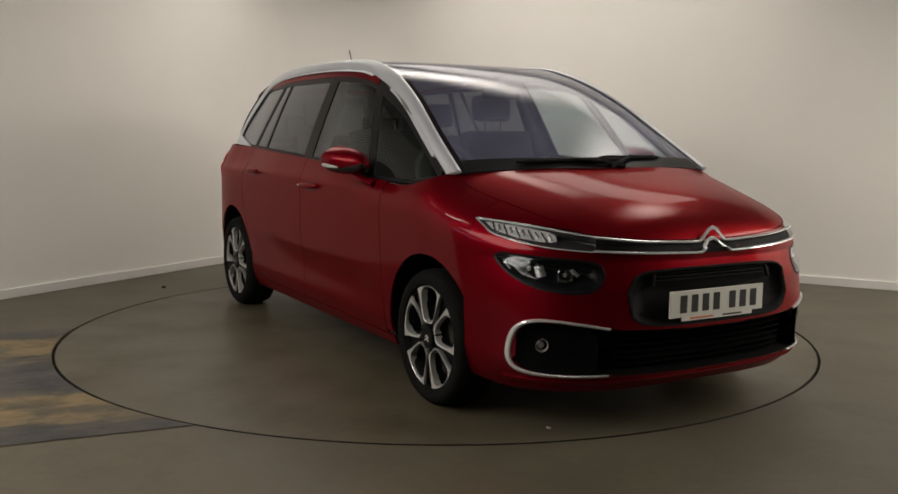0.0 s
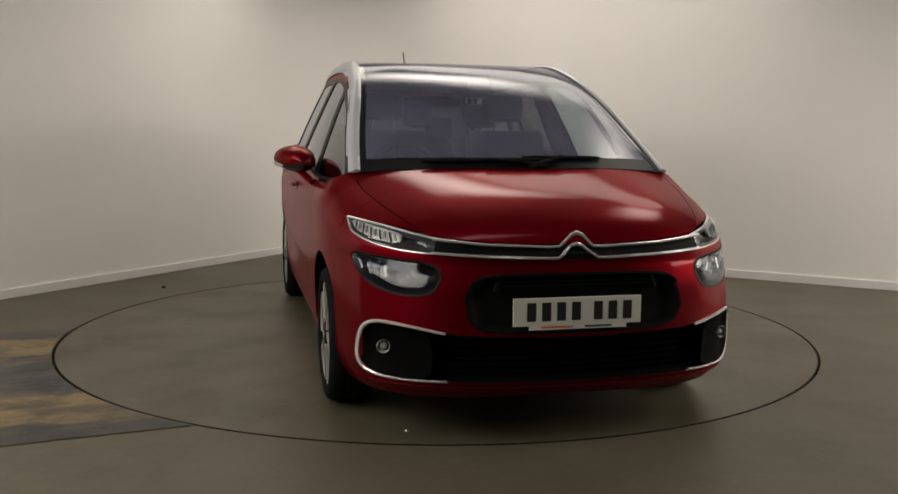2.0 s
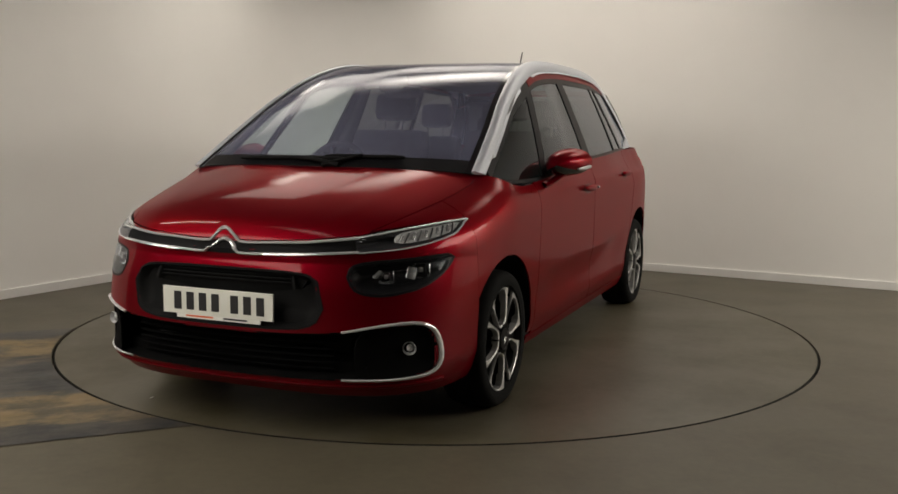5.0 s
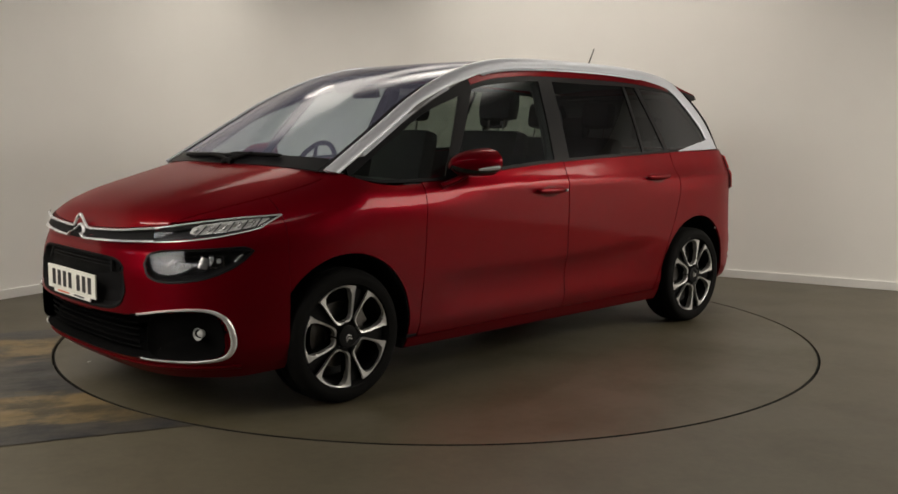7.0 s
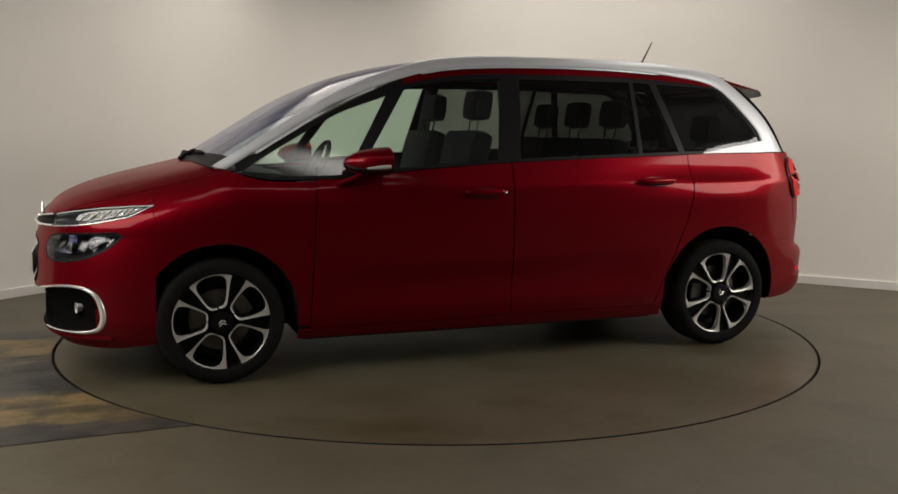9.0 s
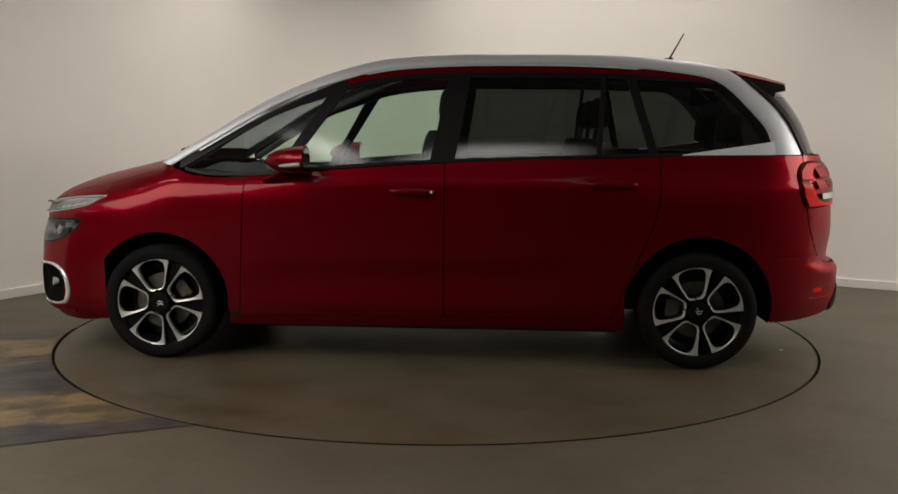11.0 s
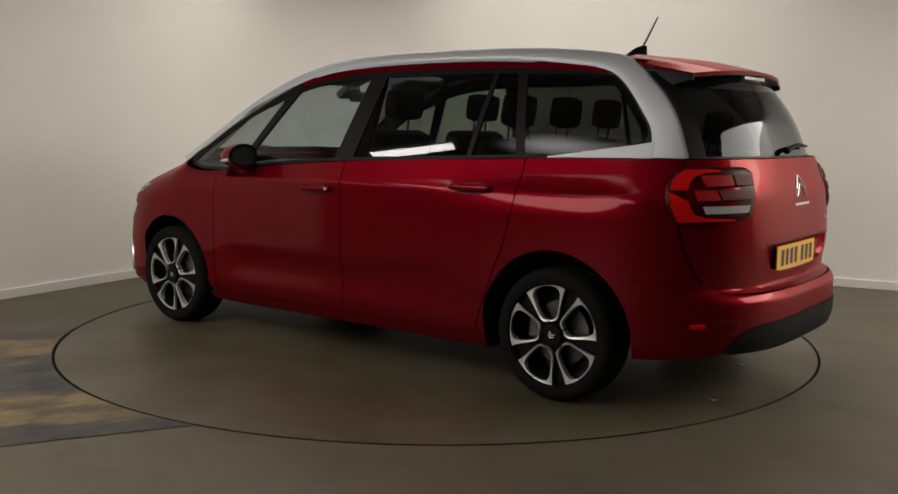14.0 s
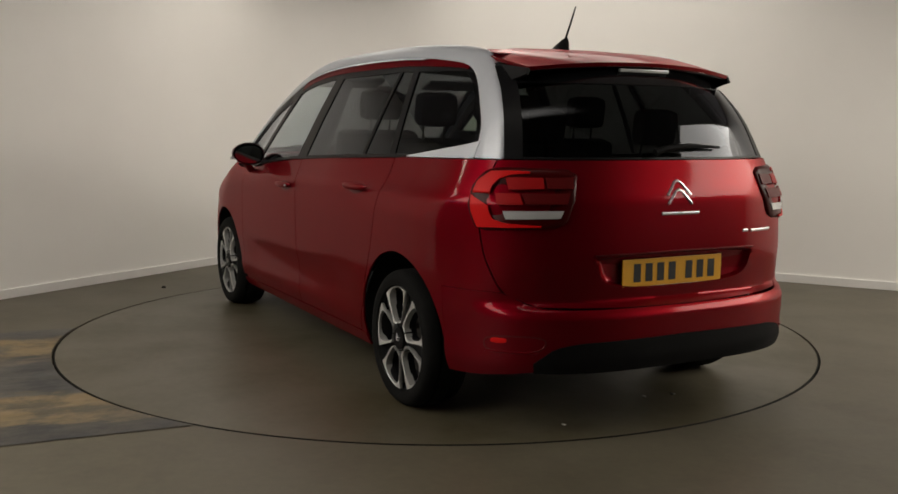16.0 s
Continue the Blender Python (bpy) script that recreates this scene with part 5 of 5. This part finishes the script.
def wheels():
    first = wheel()
    z, y = 0.3075, 0.803
    for x, sgn, spin in ((1.42, 1, 14), (-1.42, 1, 155), (1.42, -1, 0), (-1.42, -1, 0)):
        turn = pose(x, sgn * y, z, 0, 0, 0 if sgn > 0 else 180) @ pose(0, 0, 0, 0, spin, 0)
        if (x, sgn) == (1.42, 1):
            first.matrix_basis = turn
        else:
            copy_thing(first, turn)
    # dark wells round the wheels
    for cx, r in ((1.42, 0.366), (-1.42, 0.380)):
        for sgn in (1, -1):
            bm = bmesh.new()
            rows = []
            for y in (0.895, 0.87, 0.5):
                row = []
                for i in range(33):
                    a = math.pi * (1.12 * i / 32 - 0.06)
                    x, zz = cx + r * math.cos(a), 0.315 + r * math.sin(a)
                    yy = min(y, side_y(x, max(0.2, zz)) - 0.012) if y > 0.6 else y
                    row.append(bm.verts.new((x, sgn * yy, zz)))
                rows.append(row)
            for a, b in zip(rows, rows[1:]):
                for i in range(32):
                    bm.faces.new((a[i], a[i + 1], b[i + 1], b[i]))
            bm.faces.new(rows[-1])
            part("wheel_liner", bm, PLASTIC, CAR, "black plastic wheel arch liner")


# ---- hidden structure, mirrors, wipers
def underbody():
    bm = bmesh.new()
    block(bm, -1.02, 1.02, -0.80, 0.80, 0.17, 0.27, None, 0.02)
    block(bm, 1.0, 2.08, -0.48, 0.48, 0.19, 0.70, None, 0.03)
    block(bm, -2.05, -1.0, -0.48, 0.48, 0.25, 0.52, None, 0.03)
    part("underbody", bm, DARK, CAR)
    bm = bmesh.new()
    sheet(on_side(fixed(1.045), fixed(-1.03), fixed(0.2), lambda x: BELT_Z(x) - 0.01, -0.014), 30, 14, 0, bm=bm)
    pair("door_lining", bm, DASH, CAR)
    bm = sheet(on_side(fixed(1.70), fixed(1.03), lambda x: max(0.72, ARCH_F(x) or 0), lambda x: 0.95, -0.014), 14, 5, 0)
    pair("wing_lining", bm, DARK, CAR)
    bm = sheet(on_side(fixed(-1.02), fixed(-1.9), lambda x: (ARCH_R(x) or 0.5) + 0.01, fixed(1.09), -0.014), 24, 8, 0)
    pair("quarter_lining", bm, DASH, CAR)


def ball(bm, c, size, power=2.6, cut=None, n=(28, 18)):
    """A rounded lump with squarish sections; cut clips it flat at an x."""
    rows = []
    def e(v):
        return math.copysign(abs(v) ** (2 / power), v)
    for j in range(n[1] + 1):
        b = math.pi * (j / n[1] - 0.5)
        row = []
        for i in range(n[0]):
            a = 2 * math.pi * i / n[0]
            p = Vector((c[0] + size[0] * e(math.sin(b)), c[1] + size[1] * e(math.cos(b)) * e(math.cos(a)), c[2] + size[2] * e(math.cos(b)) * e(math.sin(a))))
            row.append(p)
        rows.append(row)
    return rows


def door_mirrors():
    for sgn in (1, -1):
        base = new("door_mirror")
        base.parent = CAR
        base["label"] = "red door mirror with indicator and black foot"
        # housing: lofted from its blunt back to its rounded front
        def shell(lo, hi, grow):
            bm = bmesh.new()
            rows = []
            for i in range(15):
                s = i / 14
                x = lerp(0.612, 0.832, s)
                w = (1 - s ** 2.4) ** 0.5 if s < 1 else 0.02
                cy, cz = lerp(0.972, 0.945, s), lerp(1.075, 1.065, s)
                ry, rz = (0.099 + grow) * max(w, 0.004), (0.070 + grow) * max(w, 0.004)
                row = []
                for k in range(25):
                    a = lerp(lo, hi, k / 24)
                    c, q = math.cos(a), math.sin(a)
                    taper = 1 - 0.22 * max(0, c)
                    row.append(bm.verts.new((x - 0.05 * max(0, c) * s * w, sgn * (cy + ry * math.copysign(abs(c) ** 0.8, c)), cz + rz * taper * math.copysign(abs(q) ** 0.85, q) + 0.004 * c)))
                rows.append(row)
            for a, b in zip(rows, rows[1:]):
                for k in range(24):
                    bm.faces.new((a[k], a[k + 1], b[k + 1], b[k]))
            bmesh.ops.recalc_face_normals(bm, faces=bm.faces)
            return bm, rows
        bm, _ = shell(-0.60, math.pi + 0.45, 0.003)
        part("housing", bm, PAINT, base)
        bm, rows = shell(0, 2 * math.pi, -0.003)
        bm.faces.new(rows[0][:-1])
        part("lower_shell", bm, GLOSS, base)
        bm = bmesh.new()
        ring = [bm.verts.new((0.6095, sgn * (0.972 + 0.084 * math.copysign(abs(math.cos(a)) ** 0.75, math.cos(a))), 1.075 + 0.054 * (1 - 0.2 * max(0, math.cos(a))) * math.copysign(abs(math.sin(a)) ** 0.8, math.sin(a)))) for a in (2 * math.pi * k / 32 for k in range(32))]
        bm.faces.new(ring)
        part("mirror_glass", bm, MIRROR, base, "mirror glass")
        rod("indicator", [(0.735, sgn * 1.036, 1.046), (0.69, sgn * 1.058, 1.050), (0.625, sgn * 1.064, 1.056)], [0.005, 0.010, 0.011], WHITE_LENS, base, "clear indicator lens")
        rod("foot", [(0.84, sgn * 0.885, 0.965), (0.79, sgn * 0.915, 0.985), (0.735, sgn * 0.95, 1.018)], [0.030, 0.026, 0.024], PAINT, base, flat=0.55)


def wipers():
    e, c = along(RAIL_OUT[:7]), along(SCREEN_MID)
    def on(v, t, lift):
        p, q = e(t), c(t)
        k = 1 - abs(v) ** 2.3
        return (lerp(p[0], q[0], k) + lift * 0.5, v * (glass_y(p[0], p[1]) - 0.012), lerp(p[1], q[1], k) + lift)
    for a, b, t0, t1 in ((-0.62, 0.20, 0.018, 0.022), (0.56, 0.02, 0.030, 0.030)):
        blade = rod("wiper", [on(lerp(a, b, i / 8), lerp(t0, t1, i / 8), 0.009) for i in range(9)], [0.006] + [0.010] * 7 + [0.006], PLASTIC, CAR, "black windscreen wiper")
        rod("wiper_arm", [on(lerp(a, b, 0.95), 0.0, 0.006), on(lerp(a, b, 0.75), 0.010, 0.016), on(lerp(a, b, 0.5), t0, 0.018)], [0.014, 0.010, 0.007], PLASTIC, blade)


# ---- cabin
def soft_block(name, size, m, mat, parent, bevel=0.05):
    bm = bmesh.new()
    block(bm, -size[0] / 2, size[0] / 2, -size[1] / 2, size[1] / 2, -size[2] / 2, size[2] / 2, None, min(bevel, 0.45 * min(size)))
    bmesh.ops.transform(bm, matrix=m, verts=bm.verts)
    return part(name, bm, mat, parent)


def seat(x, y, wide, mat, back=0.62):
    base = new("seat")
    base.parent = CAR
    base.location = (x, y, 0)
    soft_block("cushion", (0.50, wide, 0.16), pose(0.22, 0, 0.56, 0, -6, 0), mat, base, 0.06)
    soft_block("backrest", (0.13, wide, back), pose(-0.09, 0, 0.62 + back / 2, 0, -14, 0), mat, base, 0.055)
    soft_block("headrest", (0.10, wide * 0.52, 0.17), pose(-0.21, 0, 0.70 + back + 0.055, 0, -8, 0), mat, base, 0.045)
    for d in (-0.06, 0.06):
        rod("headrest_post", [(-0.175, d, 0.58 + back), (-0.195, d, 0.70 + back)], [0.006, 0.006], STEEL, base, sides=8)


def cabin():
    for y in (0.38, -0.38):
        seat(0.12, y, 0.50, FABRIC)
    for y in (0.46, 0.0, -0.46):
        seat(-0.72, y, 0.42, FABRIC, 0.58)
    for y in (0.32, -0.32):
        seat(-1.46, y, 0.42, FABRIC, 0.50)
    def dash(s, t):
        v = 2 * s - 1
        a = t * 1.9
        return (lerp(1.30, 0.86, t) + 0.03 * (1 - v * v), v * 0.74, 1.015 - 0.05 * t * t - (0.25 * max(0, t - 0.75) / 0.25) + 0.012 * math.cos(v * 5))
    part("dashboard", face_out(sheet(dash, 24, 12, 0.02)), DASH, CAR, "dark plastic dashboard")
    # steering wheel on the right-hand side of the car
    bm = bmesh.new()
    m = pose(0.70, -0.38, 0.99, 0, 62, 0)
    n, k = 40, 10
    rows = [[bm.verts.new(m @ Vector(((0.185 + 0.015 * math.cos(b)) * math.cos(a), (0.185 + 0.015 * math.cos(b)) * math.sin(a), 0.015 * math.sin(b)))) for b in (2 * math.pi * j / k for j in range(k))] for a in (2 * math.pi * i / n for i in range(n))]
    for i in range(n):
        for j in range(k):
            bm.faces.new((rows[i][j], rows[(i + 1) % n][j], rows[(i + 1) % n][(j + 1) % k], rows[i][(j + 1) % k]))
    bmesh.ops.recalc_face_normals(bm, faces=bm.faces)
    wheel_ob = part("steering_wheel", bm, DASH, CAR, "black steering wheel")
    soft_block("hub", (0.16, 0.13, 0.05), m, DASH, wheel_ob, 0.02)
    for a in (90, 200, 340):
        p = m @ Vector((0.05 * math.cos(radians(a)), 0.05 * math.sin(radians(a)), 0))
        q = m @ Vector((0.18 * math.cos(radians(a)), 0.18 * math.sin(radians(a)), 0))
        rod("spoke", [p, q], [0.014, 0.010], DASH, wheel_ob, sides=8)
    def liner(s, t):
        v = 2 * s - 1
        return (lerp(0.30, -1.75, t), v * 0.56, 1.565 + 0.03 * (1 - v * v) - 0.05 * t * t)
    part("headliner", face_out(sheet(liner, 10, 12, 0)), LINER, CAR, "pale cloth headliner")
    # inner pillars
    for sgn in (1, -1):
        rod("inner_pillar", [(-0.10, sgn * 0.80, 1.05), (-0.13, sgn * 0.715, 1.25), (-0.14, sgn * 0.61, 1.50)], [0.045, 0.04, 0.03], DASH, CAR)
        rod("inner_screen_pillar", [(1.30, sgn * 0.74, 1.04), (0.84, sgn * 0.69, 1.34), (0.42, sgn * 0.62, 1.52)], [0.022, 0.022, 0.025], LINER, CAR)
    # sensor and mirror at the head of the screen
    soft_block("rear_view_mirror", (0.03, 0.22, 0.065), pose(0.60, 0.0, 1.44, 0, 10, 0), DASH, CAR, 0.02)
    soft_block("sensor_housing", (0.12, 0.13, 0.05), pose(0.72, 0.0, 1.478, 0, 30, 0), LINER, CAR, 0.02)
    soft_block("sun_visor", (0.14, 0.40, 0.02), pose(0.42, 0.36, 1.525, 0, 18, 0), LINER, CAR, 0.008)
    soft_block("sun_visor", (0.14, 0.40, 0.02), pose(0.42, -0.36, 1.525, 0, 18, 0), LINER, CAR, 0.008)
    soft_block("rear_shelf", (0.30, 1.10, 0.04), pose(-1.90, 0, 1.02), DASH, CAR, 0.01)


rear_end()
wheels()
underbody()
door_mirrors()
wipers()
cabin()


def motions():
    """The turntable carries the car round; both turn alike."""
    turn = [(0.0, -60.69), (0.5, -62.45), (1.0, -66.17), (1.5, -71.12), (2.0, -77.20), (2.5, -83.17), (3.0, -89.20), (3.5, -95.10), (4.0, -101.15), (4.5, -107.10), (5.0, -113.20),
            (6.25, -128.10), (7.5, -142.93), (8.0, -148.90), (8.5, -154.75), (9.0, -160.60), (10.25, -175.00), (11.5, -189.40), (12.0, -195.20), (12.5, -200.90), (13.0, -206.80), (13.5, -212.60),
            (14.0, -218.58), (14.5, -224.42), (15.0, -230.40), (15.5, -236.25), (16.0, -242.31)]
    walk(TABLE, [(t, pose(0, 0, 0, 0, 0, a)) for t, a in turn])
    walk(CAR, [(t, pose(0, 0, 0, 0, 0, a - 0.08) @ Matrix.Translation((0.0090, 0.0418, 0))) for t, a in turn])


tagged(CAR, "glossy red seven-seat people carrier with silver roof rails", "car")
motions()
